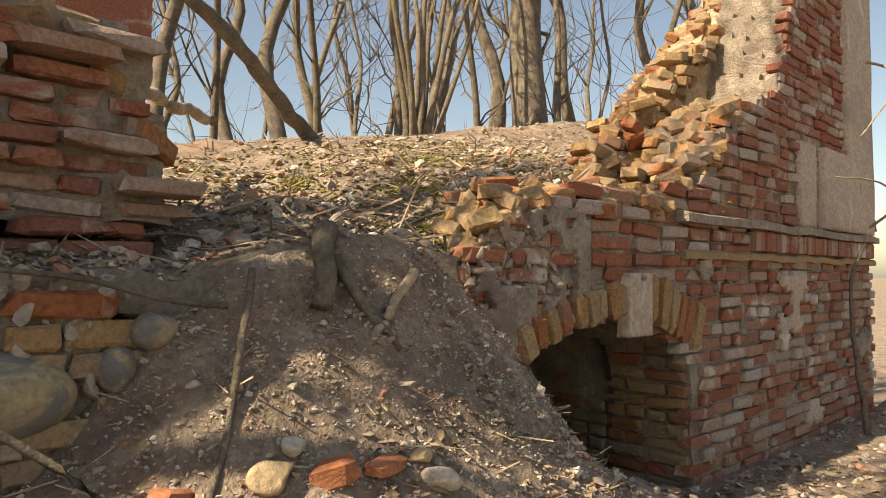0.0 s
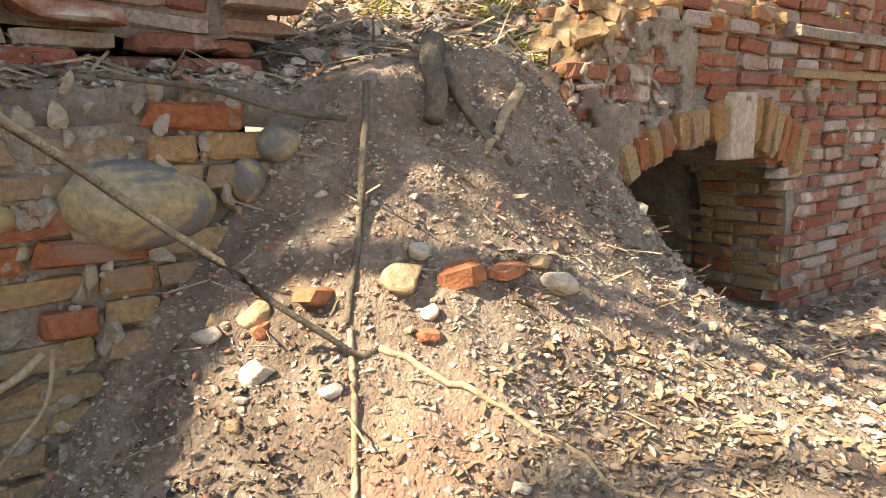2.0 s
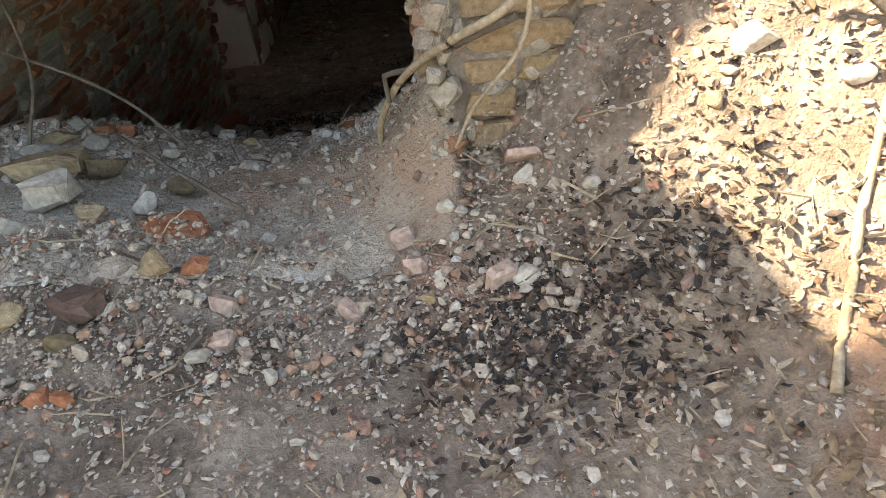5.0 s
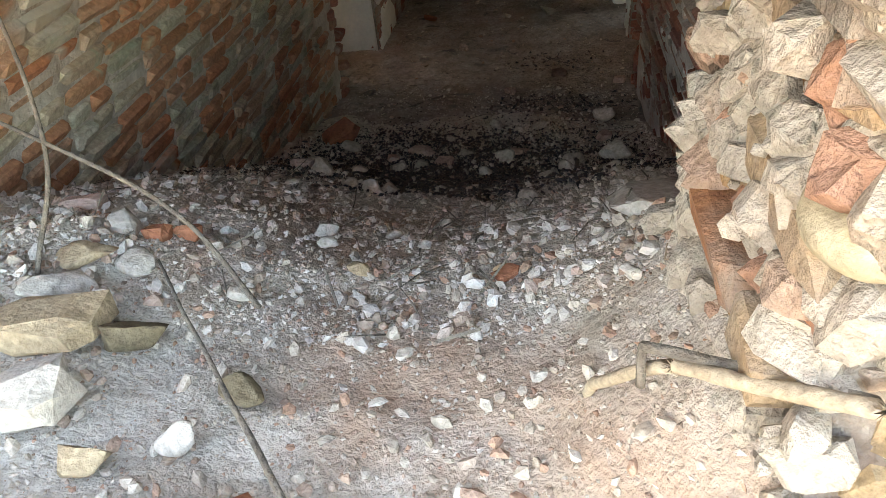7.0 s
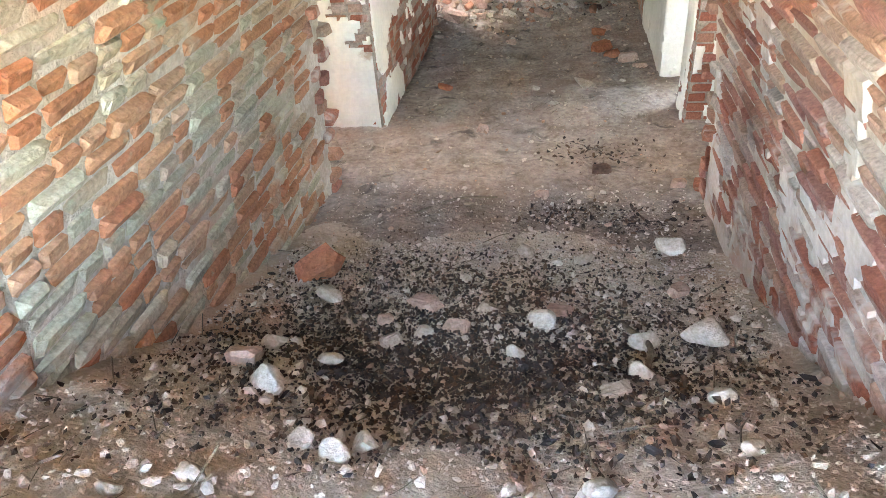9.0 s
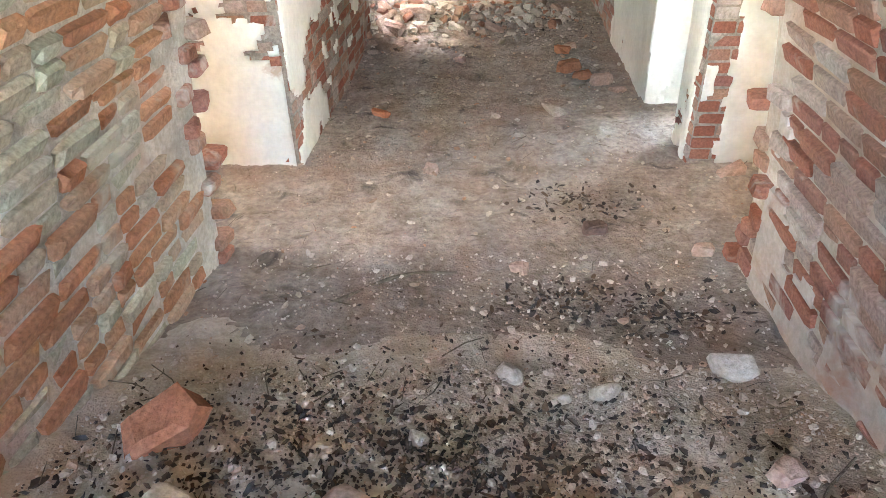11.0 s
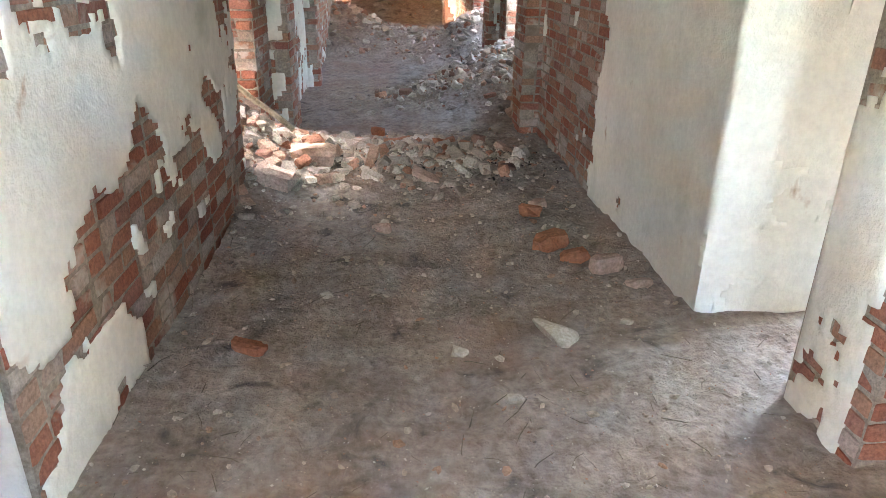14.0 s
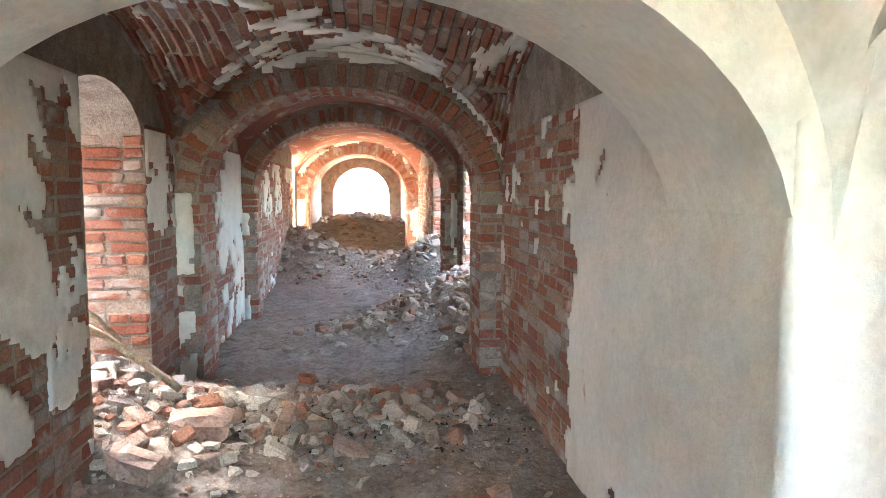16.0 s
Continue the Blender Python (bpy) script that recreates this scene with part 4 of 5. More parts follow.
# ---- loose stones and bricks that can be told apart ----
KINDS = {
    "w": ("stone", "pale lime-covered stone lying on the rubble", "stone", material("pale_stone", ((0.2, (0.42, 0.36, 0.28)), (0.8, (0.57, 0.51, 0.43))), 9.0, 0.9, 0.4, 60.0)),
    "o": ("stone", "ochre sandy stone half bedded in earth", "stone", material("ochre_stone", ((0.2, (0.36, 0.25, 0.14)), (0.8, (0.5, 0.38, 0.24))), 8.0, 0.9, 0.5, 60.0)),
    "r": ("brick_fragment", "broken red brick lying in the dirt", "brick", material("broken_red_brick", ((0.2, (0.33, 0.12, 0.06)), (0.8, (0.46, 0.2, 0.11))), 9.0, 0.9, 0.4, 60.0)),
    "g": ("stone", "dark olive-brown split stone lying in the earth", "stone", material("olive_stone", ((0.2, (0.13, 0.1, 0.06)), (0.8, (0.25, 0.19, 0.11))), 8.0, 0.9, 0.5, 60.0)),
    "p": ("brick_fragment", "dusty pink brick fragment on the floor", "brick", material("dusty_pink_brick", ((0.2, (0.42, 0.27, 0.2)), (0.8, (0.56, 0.42, 0.34))), 9.0, 0.9, 0.4, 60.0)),
    "d": ("brick_fragment", "dark burnt brick fragment on the floor", "brick", material("burnt_brick", ((0.2, (0.1, 0.07, 0.06)), (0.8, (0.22, 0.13, 0.09))), 9.0, 0.9, 0.4, 60.0)),
}

def lay_out(rows, ground, seed, group):
    r = np.random.default_rng(seed)
    for i, (x, y, z, w, h, k) in enumerate(rows):
        name, label, cat, mat = KINDS[k]
        z = max(z, ground(x, y)) if y > 1.85 else ground(x, y)
        blocky = k in "rpd" or r.random() < 0.12
        s = FRAGMENTS[r.integers(10)] if blocky else BIG_STONES[r.integers(12)]
        tall = min(h, w) * (0.75 if blocky else 1.0)
        deep = max(w, h) * r.uniform(0.55, 0.9)
        m = Matrix.Translation((x, y, z + 0.22 * tall)) @ Matrix.Rotation(r.uniform(-0.7, 0.7), 4, "Z") @ Matrix.Rotation(r.normal() * 0.22, 4, "X") @ Matrix.Rotation(r.normal() * 0.22, 4, "Y") @ Matrix.Diagonal((w * 1.08, deep, tall, 1))
        ob = new(name, mesh(name, s[0], s[1], mat, not blocky))
        ob.matrix_world = m
        tagged(ob, label, cat, group)

BANK_STONES = [(0.01, 1.66, 1.69, 0.061, 0.055, "w"), (0.38, 1.69, 2.05, 0.044, 0.044, "o"), (0.36, 1.67, 2.00, 0.080, 0.044, "w"), (0.46, 1.63, 2.04, 0.086, 0.072, "o"), (0.46, 1.60, 2.01, 0.043, 0.043, "r"), (0.86, 1.50, 2.13, 0.112, 0.063, "w"), (0.79, 1.47, 2.07, 0.159, 0.083, "o"), (0.92, 1.42, 2.04, 0.103, 0.083, "r"), (1.06, 1.40, 2.04, 0.112, 0.056, "r"), (1.17, 1.39, 2.04, 0.092, 0.064, "o"), (1.18, 1.34, 1.99, 0.133, 0.070, "w"), (0.80, 1.39, 1.99, 0.051, 0.061, "w"), (0.77, 1.36, 1.95, 0.053, 0.037, "r"), (0.58, 1.56, 2.06, 0.091, 0.056, "r")]
FOOT_STONES = [(0.34, 1.50, 1.85, 0.048, 0.038, "o"), (0.52, 1.38, 1.86, 0.059, 0.039, "w"), (0.77, 1.05, 1.72, 0.052, 0.041, "w"), (0.42, 1.53, 1.92, 0.090, 0.083, "w")]
SILL_STONES = [(-1.25, 2.02, 1.61, 0.118, 0.141, "w"), (-1.18, 2.20, 1.57, 0.175, 0.100, "g"), (-1.39, 2.44, 1.59, 0.143, 0.057, "o"), (-1.54, 2.26, 1.65, 0.083, 0.046, "r"), (-1.29, 1.85, 1.63, 0.089, 0.059, "w"), (-0.99, 2.00, 1.55, 0.081, 0.067, "w"), (-0.94, 2.13, 1.53, 0.100, 0.054, "g"), (-1.12, 1.93, 1.58, 0.118, 0.059, "o"), (-0.85, 1.83, 1.55, 0.132, 0.079, "r"), (-0.85, 1.64, 1.57, 0.102, 0.096, "o"), (-0.77, 1.65, 1.56, 0.065, 0.047, "r"), (-0.69, 1.55, 1.54, 0.056, 0.050, "p"), (-0.64, 1.83, 1.54, 0.050, 0.038, "w"), (-0.28, 1.69, 1.54, 0.061, 0.084, "p"), (-0.25, 1.58, 1.54, 0.047, 0.063, "p"), (-0.07, 1.46, 1.58, 0.062, 0.062, "p"), (-0.02, 1.45, 1.61, 0.061, 0.043, "w"), (-0.40, 1.49, 1.52, 0.051, 0.046, "p"), (-0.17, 1.70, 1.61, 0.060, 0.038, "w"), (-0.14, 1.67, 1.59, 0.038, 0.032, "w"), (-0.66, 1.42, 1.52, 0.042, 0.078, "p"), (-0.70, 1.38, 1.53, 0.068, 0.047, "w"), (-1.00, 1.55, 1.57, 0.122, 0.073, "d"), (-1.13, 1.51, 1.58, 0.069, 0.094, "o"), (-0.99, 1.42, 1.56, 0.081, 0.069, "g"), (-0.66, 1.32, 1.52, 0.030, 0.040, "w"), (-0.55, 1.31, 1.51, 0.034, 0.044, "w"), (-1.00, 1.31, 1.54, 0.039, 0.045, "r"), (-0.94, 1.29, 1.54, 0.038, 0.038, "r"), (-1.00, 2.84, 1.37, 0.074, 0.042, "w"), (-0.48, 2.53, 1.48, 0.049, 0.031, "r"), (-0.11, 1.64, 1.59, 0.026, 0.026, "w"), (-0.07, 1.62, 1.61, 0.021, 0.023, "w"), (0.13, 1.54, 1.77, 0.042, 0.038, "w"), (-0.23, 1.47, 1.54, 0.049, 0.035, "o"), (-1.38, 2.31, 1.60, 0.148, 0.054, "w"), (-1.33, 2.21, 1.61, 0.177, 0.076, "o"), (-1.32, 2.59, 1.54, 0.052, 0.060, "r"), (-1.27, 2.63, 1.51, 0.057, 0.060, "r"), (-1.05, 2.41, 1.51, 0.065, 0.058, "w"), (-0.96, 2.74, 1.40, 0.068, 0.038, "w"), (-0.84, 2.59, 1.43, 0.062, 0.048, "o"), (-0.49, 2.56, 1.47, 0.045, 0.039, "o"), (-0.71, 3.15, 1.17, 0.046, 0.046, "w"), (-0.84, 2.96, 1.27, 0.059, 0.031, "w"), (-1.58, 2.70, 1.55, 0.100, 0.059, "p"), (-1.30, 2.46, 1.56, 0.098, 0.049, "w"), (-0.24, 2.32, 1.66, 0.052, 0.029, "w"), (-0.34, 2.43, 1.55, 0.058, 0.033, "w"), (-1.40, 2.60, 1.55, 0.138, 0.061, "w")]
SLOPE_STONES = [(-1.72, 5.20, 0.41, 0.213, 0.142, "r"), (-1.44, 4.02, 0.86, 0.128, 0.100, "w"), (-1.11, 3.72, 0.93, 0.107, 0.092, "w"), (-1.06, 3.79, 0.89, 0.095, 0.079, "w"), (-1.01, 5.25, 0.34, 0.097, 0.083, "w"), (-0.73, 5.63, 0.25, 0.107, 0.107, "w"), (-0.43, 5.52, 0.29, 0.118, 0.089, "w"), (-0.57, 5.49, 0.28, 0.073, 0.059, "w"), (-1.15, 4.95, 0.43, 0.140, 0.076, "p"), (-0.97, 4.76, 0.45, 0.096, 0.060, "p"), (-0.62, 4.86, 0.41, 0.135, 0.098, "w"), (-0.55, 4.95, 0.40, 0.100, 0.075, "p"), (-0.27, 4.36, 0.64, 0.122, 0.101, "w"), (-0.23, 4.66, 0.52, 0.137, 0.103, "w"), (-0.02, 4.68, 0.56, 0.208, 0.092, "w"), (-0.71, 4.60, 0.47, 0.101, 0.079, "w"), (-1.56, 4.90, 0.50, 0.154, 0.090, "w"), (-1.35, 4.31, 0.69, 0.103, 0.062, "w"), (-1.60, 4.19, 0.79, 0.101, 0.080, "p"), (-0.46, 3.69, 0.93, 0.088, 0.073, "w"), (0.02, 5.65, 0.29, 0.185, 0.123, "w"), (-0.04, 5.11, 0.43, 0.079, 0.066, "p"), (-1.23, 3.75, 0.94, 0.094, 0.063, "w"), (-1.37, 3.52, 1.10, 0.085, 0.057, "w"), (-1.27, 4.74, 0.51, 0.072, 0.048, "p"), (-1.56, 4.35, 0.71, 0.106, 0.064, "w"), (-1.21, 4.58, 0.54, 0.091, 0.057, "w"), (-1.10, 4.69, 0.49, 0.082, 0.051, "w"), (-0.87, 4.95, 0.39, 0.101, 0.063, "w"), (-0.37, 4.25, 0.67, 0.087, 0.058, "w"), (-0.08, 4.14, 0.79, 0.092, 0.055, "w"), (-0.09, 3.82, 0.96, 0.078, 0.055, "w"), (-1.47, 3.41, 1.18, 0.068, 0.048, "w")]
FLOOR_STONES = [(-1.17, 7.58, 0.05, 0.090, 0.113, "p"), (-1.62, 8.56, 0.04, 0.117, 0.065, "r"), (-0.79, 8.44, 0.04, 0.107, 0.071, "w"), (-0.62, 8.15, 0.04, 0.089, 0.051, "w"), (-0.35, 8.60, 0.03, 0.256, 0.102, "w"), (-0.16, 9.58, 0.02, 0.179, 0.159, "r"), (-0.07, 9.42, 0.02, 0.140, 0.107, "r"), (0.08, 9.32, 0.02, 0.163, 0.137, "p"), (0.17, 9.09, 0.03, 0.124, 0.068, "p"), (-0.02, 8.72, 0.03, 0.073, 0.056, "w"), (0.61, 7.60, 0.05, 0.162, 0.103, "p"), (-1.34, 9.01, 0.03, 0.089, 0.041, "w"), (0.20, 6.67, 0.10, 0.087, 0.087, "p"), (-0.28, 6.88, 0.09, 0.129, 0.078, "d"), (-0.67, 6.46, 0.12, 0.071, 0.089, "p"), (-1.10, 9.96, 0.02, 0.111, 0.066, "w")]
HEAP_BRICKS = [(-1.79, 10.49, 0.01, 0.232, 0.186, "p"), (-1.61, 10.94, 0.01, 0.296, 0.226, "p"), (-1.50, 10.64, 0.01, 0.113, 0.113, "p"), (-0.80, 10.87, 0.01, 0.174, 0.091, "p"), (-1.45, 11.85, 0.00, 0.212, 0.119, "p"), (-1.25, 11.70, 0.00, 0.186, 0.108, "p"), (-1.16, 12.32, -0.00, 0.121, 0.112, "r"), (-1.31, 11.05, 0.01, 0.144, 0.101, "p"), (-0.99, 11.13, 0.01, 0.088, 0.066, "w"), (-0.62, 11.74, 0.00, 0.143, 0.076, "r"), (-0.20, 14.34, -0.00, 0.167, 0.167, "w"), (-1.24, 13.19, -0.00, 0.161, 0.086, "w"), (-0.16, 11.08, 0.01, 0.111, 0.074, "d"), (-0.17, 10.13, 0.02, 0.131, 0.102, "r"), (-0.09, 10.30, 0.02, 0.110, 0.086, "p"), (-1.10, 9.90, 0.02, 0.101, 0.079, "p")]

lay_out(BANK_STONES, front_ground, 1, "stones in the bank")
lay_out(FOOT_STONES, front_ground, 2, "stones at the foot of the bank")
lay_out(SILL_STONES, lambda x, y: mouth_ground(x, y), 3, "stones in the mouth of the passage")
lay_out(SLOPE_STONES, mouth_ground, 4, "stones on the rubble slope")
lay_out(FLOOR_STONES, inner_ground, 5, "stones on the cellar floor")
lay_out(HEAP_BRICKS, inner_ground, 6, "bricks on the rubble heap")

def lone(name, shape, m, mat, label, category, group=""):
    ob = new(name, mesh(name, shape[0], shape[1], mat))
    ob.matrix_world = m
    return tagged(ob, label, category, group)

lone("tile_fragment", WORN[3], pose(0.012, 1.685, front_ground(0.012, 1.685) + 0.02, -38, 5, 8) @ Matrix.Diagonal((0.078, 0.06, 0.022, 1)), KINDS["p"][3], "pale pink square tile fragment on the bank", "tile")
lone("stone_slab", lump(77, 0.12, 3), pose(-0.1, 2.66, mouth_ground(-0.1, 2.66) - 0.01, -16, 4, 20) @ Matrix.Diagonal((0.42, 0.62, 0.13, 1)), KINDS["w"][3], "flat pale mortar slab lying beside the broken jamb", "stone")

# ---- scattered rubble, chips and leaves ----
def scatter(name, n, spot, low, high, shapes, mat, label, seed, flat=0.7, power=2.2, parent=None, sink=0.15):
    """Chips too many to count, lying on the ground: spot(r) gives x, y, z or None."""
    r = np.random.default_rng(seed)
    verts, faces, o = [], [], 0
    for _ in range(n):
        p = spot(r)
        if p is None:
            continue
        s = shapes[r.integers(len(shapes))]
        size = low + (high - low) * r.random() ** power
        m = Euler((r.normal() * 0.35, r.normal() * 0.35, r.uniform(0, 6.28))).to_matrix()
        a = np.array(m) * (size * np.array((r.uniform(0.8, 1.5), r.uniform(0.6, 1.1), flat * r.uniform(0.6, 1.2))))
        q = np.array(s[0]) @ a.T + np.array((p[0], p[1], p[2] + size * flat * (0.5 - sink) * 0.6))
        verts.append(q)
        faces.extend([[o + i for i in f] for f in s[1]])
        o += len(q)
    ob = new(name, mesh(name, np.concatenate(verts), faces, mat))
    return tagged(ob, label, "rubble", kind="stuff")

def in_front(r):
    x, y = r.uniform(-1.6, 2.6), FRONT - abs(r.normal()) * 0.65
    if y < -0.4:
        return None
    return x, y, front_ground(x, y)

def in_front_wide(r):
    x, y = r.uniform(1.5, 6.5), r.uniform(-0.4, 1.78)
    return x, y, front_ground(x, y)

def in_mouth(r):
    x, y = r.uniform(-1.7, 0.1), r.uniform(1.3, 2.7)
    return x, y, mouth_ground(x, y)

def on_slope(r):
    x, y = r.uniform(-2.0, 0.28), 2.3 + 3.4 * r.random() ** 1.25 if r.random() < 0.93 else r.uniform(5.4, 6.6)
    return x, y, mouth_ground(x, y)

def on_floor(r):
    x, y = r.uniform(-2.05, 0.3), r.uniform(6.0, 12.5)
    if y < 7.7 or 8.2 < y < 8.7:
        x = r.uniform(-3.4, 1.8)
    return x, y, inner_ground(x, y)

def on_heap(r):
    hx, hy, h, sx, sy = HEAPS[r.choice(10, p=[0.3, 0.14, 0.2, 0.06, 0.07, 0.06, 0.09, 0.03, 0.04, 0.01])]
    x, y = hx + r.normal() * sx * 0.62, hy + r.normal() * sy * 0.6
    if x < -3.2 or x > 0.9:
        return None
    return x, y, inner_ground(x, y)

def on_top(r):
    x, y = r.uniform(-0.2, 6.5), 1.85 + abs(r.normal()) * 1.4
    if y > 5.4:
        return None
    return x, y, top_earth(x, y)

def chip(seed):
    r = np.random.default_rng(seed)
    v = [tuple(np.array(p) * r.uniform(0.35, 0.6) + r.uniform(-0.1, 0.1, 3)) for p in ((1, 0, 0), (-1, 0, 0), (0, 1, 0), (0, -1, 0), (0, 0, 1), (0, 0, -1))]
    return v, [(0, 2, 4), (2, 1, 4), (1, 3, 4), (3, 0, 4), (2, 0, 5), (1, 2, 5), (3, 1, 5), (0, 3, 5)]

CHIPS = [chip(s) for s in range(12)]
STRAW = [([(-0.5, -0.02, 0), (-0.5, 0.02, 0), (-0.5, 0, 0.03), (0.1, 0.05 + 0.1 * k, 0.02), (0.1, 0.09 + 0.1 * k, 0.02), (0.1, 0.07 + 0.1 * k, 0.05), (0.5, -0.02, 0.0), (0.5, 0.0, 0.02)], [(0, 1, 4, 3), (1, 2, 5, 4), (2, 0, 3, 5), (3, 4, 7, 6), (4, 5, 7), (5, 3, 6, 7)]) for k in (-1.2, 0.3, 1.0)]
scatter("bank_grit", 24000, in_front, 0.004, 0.02, CHIPS, pebble_mat, "fine grit and crumbs on the earth bank", 21, power=1.6)
scatter("mouth_grit", 11000, in_mouth, 0.003, 0.014, CHIPS, warm_pebble_mat, "fine grit in the mouth of the passage", 22, power=1.6)
scatter("slope_grit", 14000, on_slope, 0.005, 0.02, CHIPS, lime_pebble_mat, "fine grit on the rubble slope", 23, power=1.6)
scatter("floor_grit", 9000, on_floor, 0.004, 0.013, CHIPS, pebble_mat, "fine grit on the cellar floor", 24, power=1.8)
scatter("mound_grit", 12000, on_top, 0.006, 0.03, CHIPS, pebble_mat, "fine grit and litter on the bank", 25, power=1.6)
scatter("bank_straw", 550, in_front, 0.04, 0.16, STRAW, dry_wood_mat, "thin twigs and straw on the earth bank", 26, 1.0, 1.5, sink=0.5)
scatter("mound_straw", 1800, on_top, 0.06, 0.3, STRAW, dry_wood_mat, "thin twigs and dry grass on the bank", 27, 1.0, 1.5, sink=0.5)
scatter("floor_clods", 9000, on_floor, 0.008, 0.05, CHIPS, dust_mat, "trodden clods of dusty earth on the floor", 31, 0.4, 2.5, sink=0.3)
scatter("floor_straw", 700, on_floor, 0.04, 0.14, STRAW, bark_mat, "thin twigs on the cellar floor", 28, 1.0, 1.5, sink=0.5)
scatter("slope_straw", 350, on_slope, 0.05, 0.18, STRAW, bark_mat, "thin twigs in the rubble", 29, 1.0, 1.5, sink=0.4)
scatter("bank_chips", 4500, in_front, 0.006, 0.035, STONES, pebble_mat, "stone chips and brick crumbs on the earth bank", 1, power=3.5)
scatter("yard_chips", 2500, in_front_wide, 0.008, 0.07, STONES, pebble_mat, "stone chips at the foot of the wall", 2, power=3)
scatter("mouth_chips", 2600, in_mouth, 0.006, 0.038, STONES, warm_pebble_mat, "pale stone chips in the mouth of the passage", 3, 0.95, power=3)
scatter("slope_rubble", 5200, on_slope, 0.008, 0.045, STONES, lime_pebble_mat, "loose lime and brick rubble on the slope", 4, 0.95, power=3.6)
scatter("floor_chips", 1800, on_floor, 0.006, 0.05, STONES, warm_pebble_mat, "crumbs of mortar on the trodden floor", 5, power=4)
scatter("heap_rubble", 9000, on_heap, 0.015, 0.13, STONES + WORN, pebble_mat, "heaps of broken brick and mortar spilling through side openings", 6, power=2.6)
scatter("mound_chips", 3500, on_top, 0.01, 0.09, STONES, pebble_mat, "stones on the mossy earth bank", 7, power=3.5)

def leaf_shape(seed):
    r = np.random.default_rng(seed)
    pts = [(-0.5, 0, 0), (-0.2, 0.26, 0.08), (0.25, 0.22, 0.1), (0.5, 0, 0.02), (0.2, -0.24, 0.1), (-0.2, -0.26, 0.06), (0, 0, -0.04)]
    v = [tuple(np.array(p) + r.uniform(-0.08, 0.08, 3) + np.array((0, 0, r.uniform(0, 0.2)))) for p in pts]
    return v, [(6, i, (i + 1) % 6) for i in range(6)]

LEAVES = [leaf_shape(s) for s in range(10)]

def leaves_front(r):
    x, y = r.normal() * 0.5 + 0.85, r.normal() * 0.3 + 0.9
    if y > 1.22 + 0.2 * wob((x, y, 0), 3):
        return None
    return x, y, front_ground(x, y) + 0.004

def dark_patch(r):
    x, y = 0.08 + r.normal() * 0.2, 1.33 + r.normal() * 0.12
    return x, y, front_ground(x, y) + 0.004

def leaves_yard(r):
    x, y = r.uniform(1.0, 4.5), r.uniform(0.0, 1.7)
    return x, y, front_ground(x, y) + 0.004

def leaves_slope(r):
    x, y = -0.9 + r.normal() * 0.55, 4.55 + r.normal() * 0.5
    if abs(x + 0.88) > 1.1 or y < 3.75 + 0.5 * min(0, x + 0.9) + 0.35 * wob((x, y, 0), 2.5):
        return None
    return x, y, mouth_ground(x, y) + 0.006

def leaves_floor(r):
    cx, cy, s = ((-0.5, 6.2, 0.25), (-0.1, 6.1, 0.3), (-0.3, 7.2, 0.3), (-0.3, 11.2, 0.5), (-1.2, 11.3, 0.5))[r.integers(5)]
    x, y = cx + r.normal() * s * 0.6, cy + r.normal() * s * 0.4
    if x > 0.28 or x < -2.05:
        return None
    return x, y, inner_ground(x, y) + 0.004

scatter("leaf_litter", 4200, leaves_front, 0.01, 0.036, LEAVES, leaf_mat, "dry brown leaves lying on the earth", 11, 0.9, 1.2, sink=0.5)
scatter("damp_leaves", 2000, dark_patch, 0.01, 0.032, LEAVES, dark_leaf_mat, "dark damp leaves at the foot of the bank", 17, 0.9, 1.2, sink=0.5)
scatter("yard_leaves", 2500, leaves_yard, 0.02, 0.06, LEAVES, leaf_mat, "dry brown leaves before the wall", 12, 0.9, 1.2, sink=0.5)
scatter("mound_leaves", 6000, on_top, 0.015, 0.06, LEAVES, leaf_mat, "leaf litter on the earth bank", 13, 0.9, 1.2, sink=0.5)
scatter("slope_soot", 15000, leaves_slope, 0.006, 0.026, CHIPS, dark_leaf_mat, "black crumbs of rotten leaves and soil on the slope", 30, 0.8, 1.5, sink=0.3)
scatter("rotten_leaves", 1900, leaves_slope, 0.012, 0.045, LEAVES, dark_leaf_mat, "black rotten leaves among the rubble", 14, 0.9, 1.2, sink=0.5)
scatter("floor_leaves", 1100, leaves_floor, 0.01, 0.045, LEAVES, dark_leaf_mat, "dark leaves and ash on the floor", 15, 0.9, 1.2, sink=0.5)
def moss_spot(r):
    cx, cy = ((2.5, 2.1), (3.2, 2.2), (2.2, 2.6), (1.8, 3.2), (3.6, 2.3), (2.9, 3.4), (1.9, 2.1))[r.integers(7)]
    if r.random() < 0.45:
        cx, cy = round(r.uniform(1.3, 4.2) * 3.3) / 3.3, round(r.uniform(1.95, 4.2) * 3.3) / 3.3
        cx, cy = cx + 0.25 * wob((cx, cy, 1), 7), cy + 0.25 * wob((cx, cy, 5), 7)
        if wob((cx, cy, 2), 1.9) < -0.1:
            return None
    x, y = cx + r.normal() * 0.12, cy + r.normal() * 0.12
    return x, y, top_earth(x, y)
scatter("moss", 6500, moss_spot, 0.01, 0.036, STONES, moss_mat, "cushions of yellow-green moss on the bank", 16, 0.6, 1.5)

